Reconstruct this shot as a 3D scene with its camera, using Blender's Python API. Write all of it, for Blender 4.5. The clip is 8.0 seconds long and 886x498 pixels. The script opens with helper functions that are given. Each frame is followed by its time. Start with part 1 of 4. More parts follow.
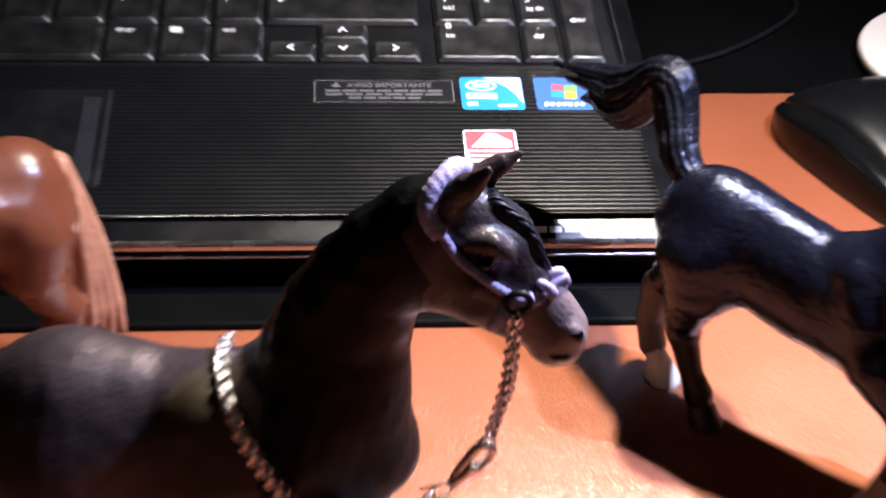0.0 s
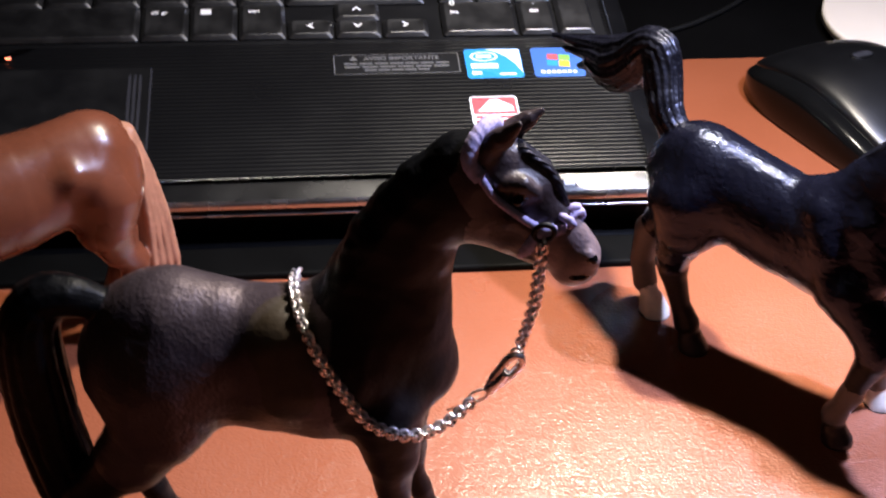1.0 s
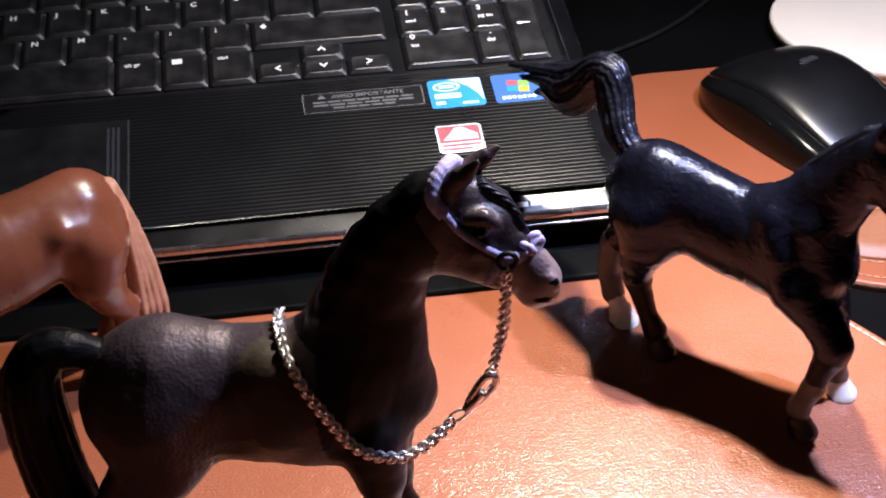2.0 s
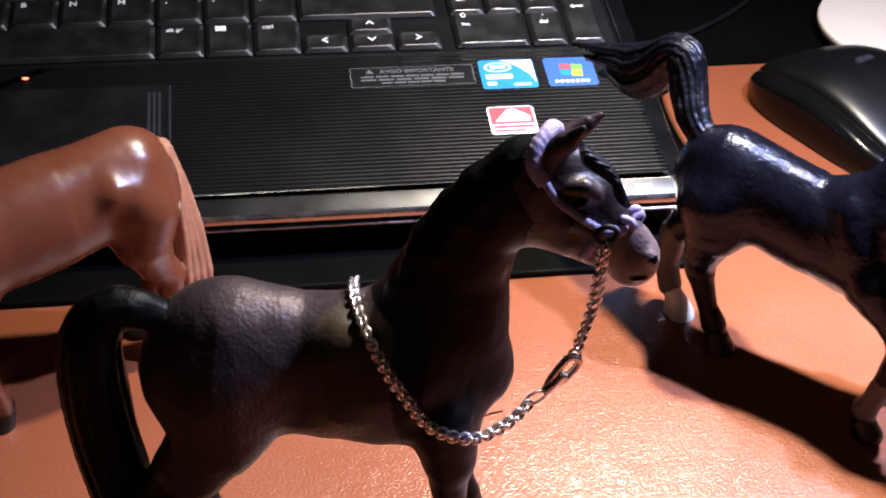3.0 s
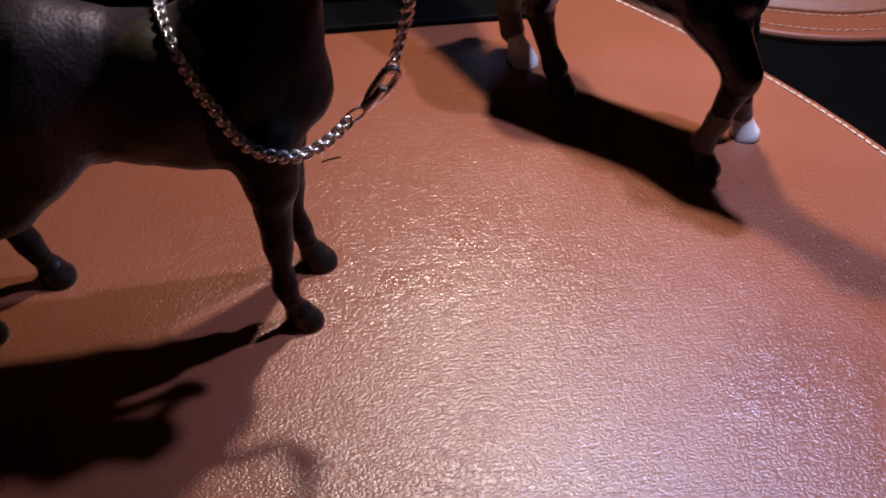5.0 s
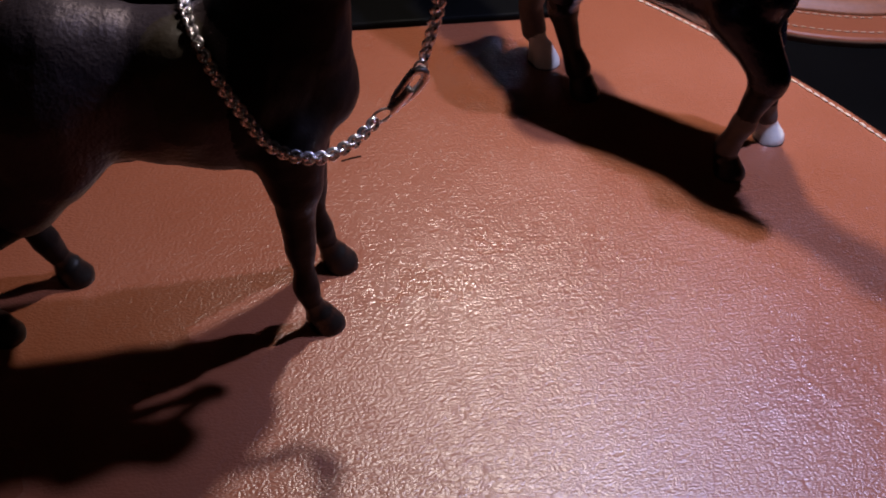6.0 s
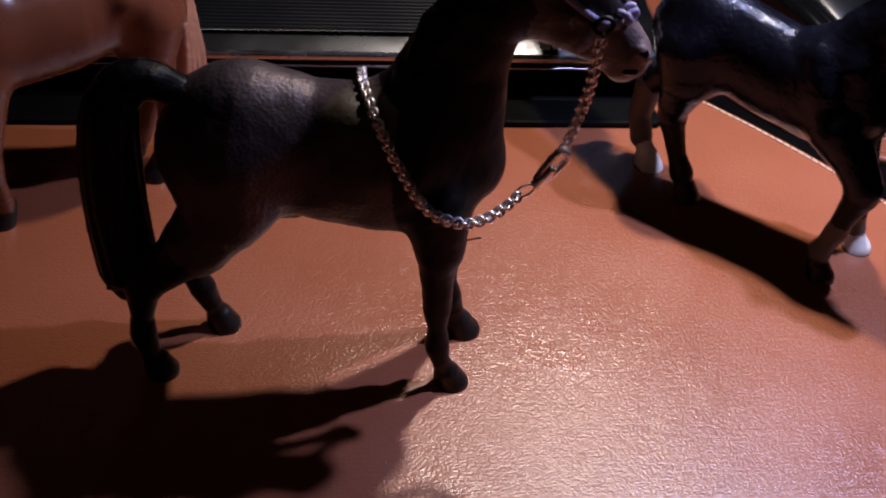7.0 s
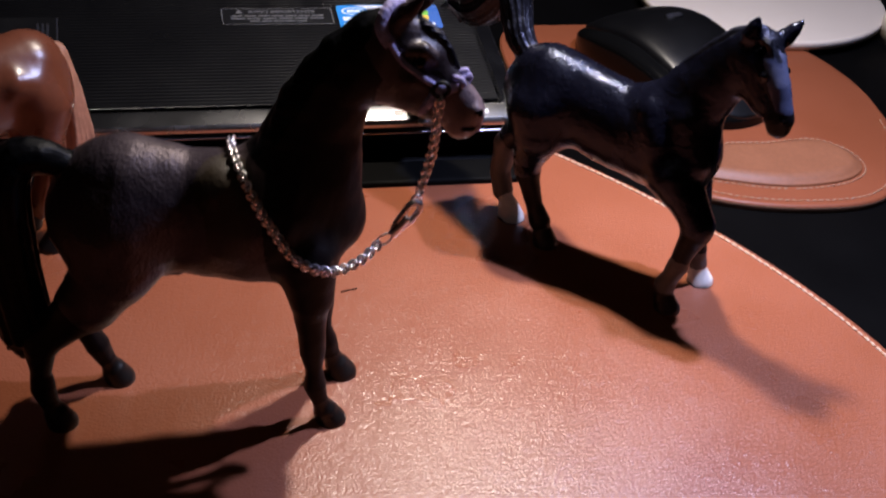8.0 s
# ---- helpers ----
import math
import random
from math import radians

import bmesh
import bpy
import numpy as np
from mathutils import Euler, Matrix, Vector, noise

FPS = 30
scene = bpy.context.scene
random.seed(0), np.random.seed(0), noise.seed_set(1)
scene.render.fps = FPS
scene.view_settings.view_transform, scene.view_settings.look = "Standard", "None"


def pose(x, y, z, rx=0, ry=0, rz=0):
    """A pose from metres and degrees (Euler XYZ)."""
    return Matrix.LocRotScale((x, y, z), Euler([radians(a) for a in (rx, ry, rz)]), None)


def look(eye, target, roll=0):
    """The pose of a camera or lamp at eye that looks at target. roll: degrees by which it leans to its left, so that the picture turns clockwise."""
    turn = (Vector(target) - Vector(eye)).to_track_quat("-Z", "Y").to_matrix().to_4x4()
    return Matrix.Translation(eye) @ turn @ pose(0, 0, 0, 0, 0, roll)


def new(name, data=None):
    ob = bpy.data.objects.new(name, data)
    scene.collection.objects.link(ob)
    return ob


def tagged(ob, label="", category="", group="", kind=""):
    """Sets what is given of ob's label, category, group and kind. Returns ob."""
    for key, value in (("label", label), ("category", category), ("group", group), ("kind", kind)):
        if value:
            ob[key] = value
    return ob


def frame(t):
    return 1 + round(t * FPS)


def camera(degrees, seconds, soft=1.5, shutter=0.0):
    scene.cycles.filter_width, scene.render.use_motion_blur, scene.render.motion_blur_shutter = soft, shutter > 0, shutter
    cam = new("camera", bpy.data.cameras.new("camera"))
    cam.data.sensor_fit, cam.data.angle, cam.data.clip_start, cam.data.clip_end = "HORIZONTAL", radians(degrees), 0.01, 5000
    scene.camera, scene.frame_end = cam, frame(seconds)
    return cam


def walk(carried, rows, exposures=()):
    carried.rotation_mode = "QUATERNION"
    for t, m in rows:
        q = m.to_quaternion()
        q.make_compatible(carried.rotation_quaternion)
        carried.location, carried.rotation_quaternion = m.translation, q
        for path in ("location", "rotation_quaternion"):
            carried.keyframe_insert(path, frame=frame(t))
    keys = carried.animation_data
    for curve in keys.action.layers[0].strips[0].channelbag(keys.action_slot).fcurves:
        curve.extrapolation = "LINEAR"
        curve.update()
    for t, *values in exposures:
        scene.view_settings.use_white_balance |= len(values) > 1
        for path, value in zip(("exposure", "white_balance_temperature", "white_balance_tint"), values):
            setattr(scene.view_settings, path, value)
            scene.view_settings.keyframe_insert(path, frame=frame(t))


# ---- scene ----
cam = camera(35.72, 8.0, soft=2.0, shutter=0.4)
PATH = [
    (0, (-0.0075, -0.2028, 0.2821), (0.0205, 0.1199, 0.0474), 3.33),
    (0.2, (-0.0170, -0.2606, 0.3176), (0.0143, 0.0640, 0.0859), 4.26),
    (0.4, (-0.0165, -0.2618, 0.3089), (0.0164, 0.0641, 0.0794), 5.64),
    (0.5, (-0.0175, -0.2551, 0.3139), (0.0169, 0.0670, 0.0793), 6.25),
    (0.8, (-0.0276, -0.2532, 0.3075), (0.0104, 0.0627, 0.0651), 6.30),
    (1, (-0.0261, -0.2511, 0.3085), (0.0093, 0.0665, 0.0679), 2.69),
    (1.2, (-0.0194, -0.2600, 0.3211), (0.0107, 0.0605, 0.0837), 1.37),
    (1.5, (-0.0042, -0.2666, 0.3256), (0.0234, 0.0557, 0.0904), -3.06),
    (1.7, (-0.0141, -0.2668, 0.3262), (0.0178, 0.0534, 0.0886), -2.23),
    (2.8, (-0.0370, -0.2585, 0.3167), (0.0121, 0.0600, 0.0797), 1.63),
    (3, (-0.0511, -0.2545, 0.3086), (-0.0035, 0.0647, 0.0723), 2.64),
    (3.2, (-0.0507, -0.2653, 0.3091), (-0.0013, 0.0530, 0.0720), 4.08),
    (3.5, (-0.0446, -0.2622, 0.3074), (-0.0006, 0.0566, 0.0698), 0.93),
    (3.8, (-0.0443, -0.2684, 0.3061), (0.0048, 0.0475, 0.0657), -0.66),
    (4, (-0.0461, -0.2679, 0.2879), (0.0102, 0.0451, 0.0452), 0.28),
    (4.2, (-0.0453, -0.2663, 0.2858), (0.0153, 0.0364, 0.0314), 0.26),
    (4.5, (-0.0279, -0.2768, 0.2913), (0.0390, 0.0206, 0.0323), -0.81),
    (4.7, (-0.0291, -0.2750, 0.2803), (0.0435, 0.0146, 0.0140), 2.62),
    (5.8, (-0.0371, -0.2629, 0.2787), (0.0372, 0.0199, 0.0057), 5.96),
    (6, (-0.0371, -0.2638, 0.2778), (0.0362, 0.0201, 0.0058), 5.29),
    (6.3, (-0.0391, -0.2705, 0.2818), (0.0344, 0.0152, 0.0117), 5.22),
    (6.5, (-0.0512, -0.2827, 0.2845), (0.0206, 0.0118, 0.0235), 8.13),
    (6.8, (-0.0693, -0.2904, 0.2783), (0.0020, 0.0147, 0.0297), 8.11),
    (7, (-0.0708, -0.2990, 0.2859), (-0.0057, 0.0115, 0.0423), 7.54),
    (7.2, (-0.0668, -0.3013, 0.2937), (0.0042, 0.0085, 0.0508), 10.30),
    (7.3, (-0.0635, -0.3072, 0.3065), (0.0121, 0.0014, 0.0635), 10.82),
    (7.5, (-0.0752, -0.3249, 0.3123), (0.0090, -0.0115, 0.0785), 11.02),
    (7.8, (-0.0638, -0.3369, 0.3168), (0.0238, -0.0196, 0.0896), 7.37),
    (8, (-0.0631, -0.3398, 0.3068), (0.0256, -0.0209, 0.0821), 6.78),
]
walk(cam, [(t, look(eye, target, roll)) for t, eye, target, roll in PATH],
     exposures=[(0, 0.53, 6700, 6), (0.3, 0.34, 6700, 6), (1.5, 0.2, 6700, 6), (3.5, 0.26, 6650, 7), (4.0, -0.18, 6600, 13), (4.5, -0.9, 6470, 14), (6.0, -1.42, 6450, 15), (7.0, -1.0, 6500, 14), (7.5, -0.86, 6580, 12), (8.0, -0.72, 6600, 11)])

# ---- light: a dark room at night, a desk lamp with a cool and a warm bulb high up behind, an added weak fill ----
world = bpy.data.worlds.new("night")
scene.world = world
world.use_nodes = True
world.node_tree.nodes["Background"].inputs["Color"].default_value = (0.02, 0.017, 0.015, 1)
world.node_tree.nodes["Background"].inputs["Strength"].default_value = 0.2


def lamp(name, place, target, watts, size, colour, spread=180):
    data = bpy.data.lights.new(name, "AREA")
    data.shape, data.size, data.energy, data.color, data.spread = "DISK", size, watts, colour, radians(spread)
    ob = new(name, data)
    ob.matrix_world = look(place, target)
    return ob


lamp("desk_lamp_light", (0.229, 0.087, 0.395), (0.19, 0.07, 0.0), 1.35, 0.014, (0.75, 0.84, 1.42), 118)
lamp("second_bulb_light", (0.113, 0.178, 0.362), (0.14, 0.07, 0.0), 1.55, 0.022, (1.0, 0.89, 0.79), 132)
# unseen fill from behind the viewer, added to lift the sides facing it
lamp("front_fill_light", (-0.4, -0.9, 1.3), (-0.05, 0.0, 0.0), 0.38, 0.1, (1.0, 0.80, 0.68))

# ---- materials ----
def material(name, colour, rough=0.5, metal=0.0, vary=0.15, grain=60.0, bump=0.0, bump_scale=800.0, rough_vary=0.1, spec=0.5, sheen=(1, 1, 1)):
    """A surface with broad and fine variation of its colour and gloss, and a fine relief. Scales are per metre."""
    m = bpy.data.materials.new(name)
    m.use_nodes = True
    nt = m.node_tree
    b = nt.nodes["Principled BSDF"]
    pos = nt.nodes.new("ShaderNodeTexCoord")
    big = nt.nodes.new("ShaderNodeTexNoise")
    big.inputs["Scale"].default_value, big.inputs["Detail"].default_value = grain, 4
    fine = nt.nodes.new("ShaderNodeTexNoise")
    fine.inputs["Scale"].default_value, fine.inputs["Detail"].default_value = bump_scale, 3
    for n in (big, fine):
        nt.links.new(pos.outputs["Object"], n.inputs["Vector"])
    mix = nt.nodes.new("ShaderNodeMath")
    mix.operation = "MULTIPLY_ADD"
    nt.links.new(fine.outputs["Fac"], mix.inputs[0])
    mix.inputs[1].default_value = 0.4
    nt.links.new(big.outputs["Fac"], mix.inputs[2])
    ramp = nt.nodes.new("ShaderNodeMapRange")
    ramp.inputs[1].default_value, ramp.inputs[2].default_value = 0.35, 1.05
    ramp.inputs[3].default_value, ramp.inputs[4].default_value = 1 - vary, 1 + vary
    nt.links.new(mix.outputs[0], ramp.inputs[0])
    tint = nt.nodes.new("ShaderNodeVectorMath")
    tint.operation = "SCALE"
    tint.inputs[0].default_value = colour
    nt.links.new(ramp.outputs[0], tint.inputs["Scale"])
    nt.links.new(tint.outputs[0], b.inputs["Base Color"])
    rr = nt.nodes.new("ShaderNodeMapRange")
    rr.inputs[1].default_value, rr.inputs[2].default_value = 0.3, 0.7
    rr.inputs[3].default_value, rr.inputs[4].default_value = max(0.02, rough - rough_vary), min(1, rough + rough_vary)
    nt.links.new(big.outputs["Fac"], rr.inputs[0])
    nt.links.new(rr.outputs[0], b.inputs["Roughness"])
    b.inputs["Metallic"].default_value = metal
    b.inputs["Specular IOR Level"].default_value = spec
    b.inputs["Specular Tint"].default_value = (*sheen, 1)
    if bump:
        bp = nt.nodes.new("ShaderNodeBump")
        bp.inputs["Strength"].default_value, bp.inputs["Distance"].default_value = bump, 0.00025
        nt.links.new(fine.outputs["Fac"], bp.inputs["Height"])
        nt.links.new(bp.outputs[0], b.inputs["Normal"])
    return m


def plain(name, colour, rough=0.5, metal=0.0):
    return material(name, colour, rough, metal, vary=0.06, rough_vary=0.05)


def leather(name, colour, rough=0.42, depth=0.35, vary=0.12, spec=0.5):
    """Grained leather: small pebbles between creases, long stretched wrinkles, soft stains."""
    m = material(name, colour, rough, 0.0, vary, 14.0, 0.0, 500.0, rough_vary=0.07, spec=spec)
    nt = m.node_tree
    b = nt.nodes["Principled BSDF"]
    pos = nt.nodes.new("ShaderNodeTexCoord")
    warp = nt.nodes.new("ShaderNodeMapping")
    warp.inputs["Scale"].default_value = (0.9, 1.25, 1.0)
    warp.inputs["Rotation"].default_value = (0, 0, 0.12)
    nt.links.new(pos.outputs["Object"], warp.inputs["Vector"])
    wob = nt.nodes.new("ShaderNodeTexNoise")
    wob.inputs["Scale"].default_value, wob.inputs["Detail"].default_value = 160, 2
    nt.links.new(pos.outputs["Object"], wob.inputs["Vector"])
    off = nt.nodes.new("ShaderNodeVectorMath")
    off.operation = "MULTIPLY_ADD"
    nt.links.new(wob.outputs["Color"], off.inputs[0])
    off.inputs[1].default_value = (0.003, 0.003, 0.0)
    nt.links.new(warp.outputs[0], off.inputs[2])
    pebble = nt.nodes.new("ShaderNodeTexVoronoi")
    pebble.feature = "SMOOTH_F1"
    pebble.inputs["Scale"].default_value, pebble.inputs["Smoothness"].default_value = 1250, 0.35
    nt.links.new(off.outputs[0], pebble.inputs["Vector"])
    crease = nt.nodes.new("ShaderNodeMapping")
    crease.inputs["Scale"].default_value = (0.22, 2.6, 1.0)
    crease.inputs["Rotation"].default_value = (0, 0, 0.2)
    nt.links.new(pos.outputs["Object"], crease.inputs["Vector"])
    wrinkle = nt.nodes.new("ShaderNodeTexNoise")
    wrinkle.inputs["Scale"].default_value, wrinkle.inputs["Detail"].default_value = 460, 4
    nt.links.new(crease.outputs[0], wrinkle.inputs["Vector"])
    add = nt.nodes.new("ShaderNodeMath")
    add.operation = "MULTIPLY_ADD"
    nt.links.new(wrinkle.outputs["Fac"], add.inputs[0])
    add.inputs[1].default_value = 0.9
    nt.links.new(pebble.outputs["Distance"], add.inputs[2])
    bp = nt.nodes.new("ShaderNodeBump")
    bp.inputs["Strength"].default_value, bp.inputs["Distance"].default_value = depth, 0.0005
    bp.invert = True
    nt.links.new(add.outputs[0], bp.inputs["Height"])
    nt.links.new(bp.outputs[0], b.inputs["Normal"])
    return m


def striped(name):
    """Glossy black palm rest with fine lines pressed into it, across the deck."""
    m = material(name, (0.004, 0.004, 0.0045), 0.31, 0.0, 0.1, 25.0, rough_vary=0.05, spec=0.36)
    nt = m.node_tree
    b = nt.nodes["Principled BSDF"]
    pos = nt.nodes.new("ShaderNodeTexCoord")
    wave = nt.nodes.new("ShaderNodeTexWave")
    wave.bands_direction = "Y"
    wave.inputs["Scale"].default_value = 146.0
    wave.inputs["Distortion"].default_value = 0.0
    nt.links.new(pos.outputs["Object"], wave.inputs["Vector"])
    col = nt.nodes.new("ShaderNodeMix")
    col.data_type = "RGBA"
    col.inputs["A"].default_value, col.inputs["B"].default_value = (0.004, 0.004, 0.0045, 1), (0.0046, 0.0046, 0.005, 1)
    nt.links.new(wave.outputs["Fac"], col.inputs["Factor"])
    nt.links.new(col.outputs["Result"], b.inputs["Base Color"])
    bp = nt.nodes.new("ShaderNodeBump")
    bp.inputs["Strength"].default_value, bp.inputs["Distance"].default_value = 0.55, 0.00030
    nt.links.new(wave.outputs["Fac"], bp.inputs["Height"])
    nt.links.new(bp.outputs[0], b.inputs["Normal"])
    return m


M_DESK = material("black_desk", (0.0018, 0.0017, 0.0017), 0.5, 0, 0.3, 9, 0.05, 300, spec=0.05)
M_PAD = leather("tan_leather", (0.325, 0.096, 0.043), 0.31, 0.28, spec=0.85)
M_MAT = leather("rust_leather", (0.22, 0.060, 0.023), 0.5, 0.08)
M_SUEDE = leather("worn_tan_leather", (0.22, 0.082, 0.037), 0.55, 0.10, 0.35)
M_THREAD = material("cream_thread", (0.75, 0.58, 0.42), 0.7, 0, 0.2, 900, 0.3, 3000)
M_TANTHREAD = material("tan_thread", (0.36, 0.21, 0.13), 0.7, 0, 0.2, 900, 0.3, 3000)
M_PIPING = material("tan_piping", (0.30, 0.15, 0.085), 0.5, 0, 0.2, 80, 0.2, 900)
M_SIDE = material("dark_leather_edge", (0.10, 0.035, 0.015), 0.7, 0, 0.2, 80, 0.2, 900)
M_DECK = striped("striped_palm_rest")
M_BODY = material("black_plastic", (0.005, 0.005, 0.0055), 0.45, 0, 0.2, 40, 0.05, 900, spec=0.25)
M_BASE = material("matt_black_plastic", (0.002, 0.002, 0.002), 0.6, 0, 0.2, 40, 0.05, 900, spec=0.06)
M_CHROME = material("brushed_trim", (0.55, 0.55, 0.57), 0.24, 1.0, 0.1, 60, rough_vary=0.08)
M_KEY = material("key_black", (0.0065, 0.0063, 0.0066), 0.40, 0, 0.2, 90, 0.06, 2500, spec=1.0)
M_GLYPH = plain("key_print", (0.8, 0.8, 0.8), 0.6)
M_PADDLE = material("touchpad_black", (0.005, 0.005, 0.0055), 0.4, 0, 0.15, 60, 0.1, 2500)
M_SCROLL = plain("scroll_strip_grey", (0.028, 0.028, 0.034), 0.4)
M_BLUE = plain("sticker_blue", (0.03, 0.25, 0.62), 0.3)
M_PALE = plain("sticker_white", (0.8, 0.82, 0.85), 0.3)
M_NAVY = plain("sticker_navy", (0.05, 0.13, 0.38), 0.3)
M_RED = plain("sticker_red", (0.46, 0.09, 0.10), 0.3)
M_YEL = plain("sticker_yellow", (0.85, 0.55, 0.05), 0.3)
M_GREEN = plain("sticker_green", (0.2, 0.5, 0.08), 0.3)
M_GREY = plain("label_grey_print", (0.12, 0.12, 0.12), 0.5)
M_LABEL = plain("label_clear_black", (0.008, 0.008, 0.0085), 0.35)
M_MOUSE = material("mouse_gloss_black", (0.0025, 0.0025, 0.0028), 0.33, 0, 0.2, 40, rough_vary=0.03, spec=0.6)
M_MOUSE_SIDE = material("mouse_matt_black", (0.003, 0.003, 0.003), 0.14, 0, 0.2, 40, rough_vary=0.04, spec=0.13)
M_WHITE = material("white_enamel", (0.68, 0.60, 0.50), 0.4, 0, 0.05, 20, rough_vary=0.05)
M_WALL = material("dark_wall_paint", (0.05, 0.045, 0.04), 0.8, 0, 0.1, 3)
M_STEEL = material("chain_steel", (0.92, 0.86, 0.88), 0.30, 1.0, 0.2, 300, rough_vary=0.1)
M_CORD = material("lilac_cord", (0.40, 0.34, 0.54), 0.7, 0, 0.4, 600, 0.8, 2200)
M_BAY = material("bay_coat", (0.044, 0.032, 0.0335), 0.44, 0, 0.4, 60, 1.0, 850, spec=0.5, sheen=(1.0, 0.8, 0.8))
M_BAYFACE = material("bay_face", (0.046, 0.030, 0.030), 0.40, 0, 0.35, 110, 1.0, 900, spec=0.5)
# neck, chest and shoulders: the coat darkened, their shade put into the colour
M_BAYSHADE = material("bay_shaded_neck", (0.0115, 0.008, 0.008), 0.43, 0, 0.35, 70, 0.5, 560, spec=0.13)
M_BAYLEG = material("bay_black_leg", (0.012, 0.009, 0.0085), 0.45, 0, 0.35, 90, 0.4, 700, spec=0.13)
# olive patch by the withers: warm lamplight within the neck's shadow, painted on
M_BAYHALFLIT = material("bay_half_lit_patch", (0.040, 0.027, 0.0165), 0.46, 0, 0.35, 70, 0.6, 700, spec=0.4)
# pale pinkish muzzle, lightened further: lamplight on the nose is painted in
M_BAYPALE = material("bay_lit_muzzle", (0.22, 0.155, 0.155), 0.40, 0, 0.35, 140, 0.9, 1000)
M_BLACKHAIR = material("black_hair", (0.003, 0.003, 0.0034), 0.42, 0, 0.3, 150, 0.6, 900, spec=0.12)
def combed(m, axis, scale, depth):
    """Adds fine combed lines of hair to a material."""
    nt = m.node_tree
    pos = nt.nodes.new("ShaderNodeTexCoord")
    wave = nt.nodes.new("ShaderNodeTexWave")
    wave.bands_direction = axis
    wave.inputs["Scale"].default_value = scale
    wave.inputs["Distortion"].default_value, wave.inputs["Detail"].default_value = 2.5, 2
    wave.inputs["Detail Scale"].default_value = 0.6
    nt.links.new(pos.outputs["Object"], wave.inputs["Vector"])
    bp = nt.nodes.new("ShaderNodeBump")
    bp.inputs["Strength"].default_value, bp.inputs["Distance"].default_value = depth, 0.0004
    nt.links.new(wave.outputs["Fac"], bp.inputs["Height"])
    nt.links.new(bp.outputs[0], nt.nodes["Principled BSDF"].inputs["Normal"])
    return m


M_FORELOCK = material("black_forelock", (0.006, 0.0055, 0.007), 0.5, 0, 0.3, 150, 0.3, 900, spec=0.3, sheen=(0.85, 0.8, 1.0))
combed(M_FORELOCK, "Y", 400.0, 0.7)
M_FOAL = material("blue_black_coat", (0.0035, 0.0035, 0.0070), 0.25, 0, 0.35, 90, 1.4, 560, rough_vary=0.08, spec=0.42, sheen=(0.55, 0.64, 1.0))
M_FOALLEG = material("grey_sock", (0.085, 0.072, 0.068), 0.5, 0, 0.3, 150, 0.3, 900)
M_HOOFWHITE = material("white_hoof", (0.75, 0.72, 0.66), 0.45, 0, 0.15, 200, 0.3, 900)
M_HOOF = material("dark_hoof", (0.010, 0.008, 0.0075), 0.36, 0, 0.3, 150, 0.3, 900, spec=0.5)
M_CHESTNUT = material("chestnut_coat", (0.165, 0.051, 0.026), 0.30, 0, 0.22, 45, 0.1, 500)
M_FLAXEN = material("flaxen_hair", (0.42, 0.20, 0.125), 0.5, 0, 0.3, 150, 0.3, 900)
M_GLOSS = material("gloss_black", (0.003, 0.003, 0.0035), 0.25, 0, 0.1, 40, rough_vary=0.05, spec=1.0)
M_CABLE = material("cable_rubber", (0.005, 0.005, 0.005), 0.45, 0, 0.2, 60, spec=0.2)
M_EYE = material("eye_gloss", (0.006, 0.005, 0.005), 0.12, 0, 0.1, 60)
M_FOALHAIR = material("blue_black_hair", (0.004, 0.004, 0.0065), 0.34, 0, 0.3, 150, 2.2, 520, spec=0.4, sheen=(0.7, 0.75, 1.0))
M_FOALDARK = material("dark_leg", (0.008, 0.0072, 0.0085), 0.40, 0, 0.4, 150, 0.4, 900, spec=0.14)
M_FACESTRIP = material("blue_grey_face_strip", (0.055, 0.062, 0.11), 0.28, 0, 0.25, 150, 0.3, 900)
M_LED = bpy.data.materials.new("led_glow")
M_LED.use_nodes = True
M_LED.node_tree.nodes["Principled BSDF"].inputs["Emission Color"].default_value = (1, 0.12, 0.02, 1)
M_LED.node_tree.nodes["Principled BSDF"].inputs["Emission Strength"].default_value = 4

# ---- mesh helpers (millimetres in, metres out) ----
MM = 0.001


def mesh_object(name, verts, faces, mats, parent=None, label="", smooth=False, indices=None):
    me = bpy.data.meshes.new(name)
    me.from_pydata([tuple(c * MM for c in v) for v in verts], [], faces)
    for m in mats if isinstance(mats, (list, tuple)) else [mats]:
        me.materials.append(m)
    if indices is not None:
        me.polygons.foreach_set("material_index", indices)
    if smooth:
        me.polygons.foreach_set("use_smooth", [True] * len(me.polygons))
    me.update()
    ob = new(name, me)
    if parent:
        ob.parent = parent
    if label:
        tagged(ob, label)
    return ob


def empty(name, label, category, kind="", group=""):
    ob = new(name)
    ob.empty_display_size = 0.01
    return tagged(ob, label, category, group, kind)


def from_bmesh(name, bm, mats, parent=None, label="", smooth=False):
    for v in bm.verts:
        v.co *= MM
    me = bpy.data.meshes.new(name)
    bmesh.ops.recalc_face_normals(bm, faces=bm.faces)
    bm.to_mesh(me)
    bm.free()
    for m in mats if isinstance(mats, (list, tuple)) else [mats]:
        me.materials.append(m)
    if smooth:
        me.polygons.foreach_set("use_smooth", [True] * len(me.polygons))
    ob = new(name, me)
    if parent:
        ob.parent = parent
    if label:
        tagged(ob, label)
    return ob


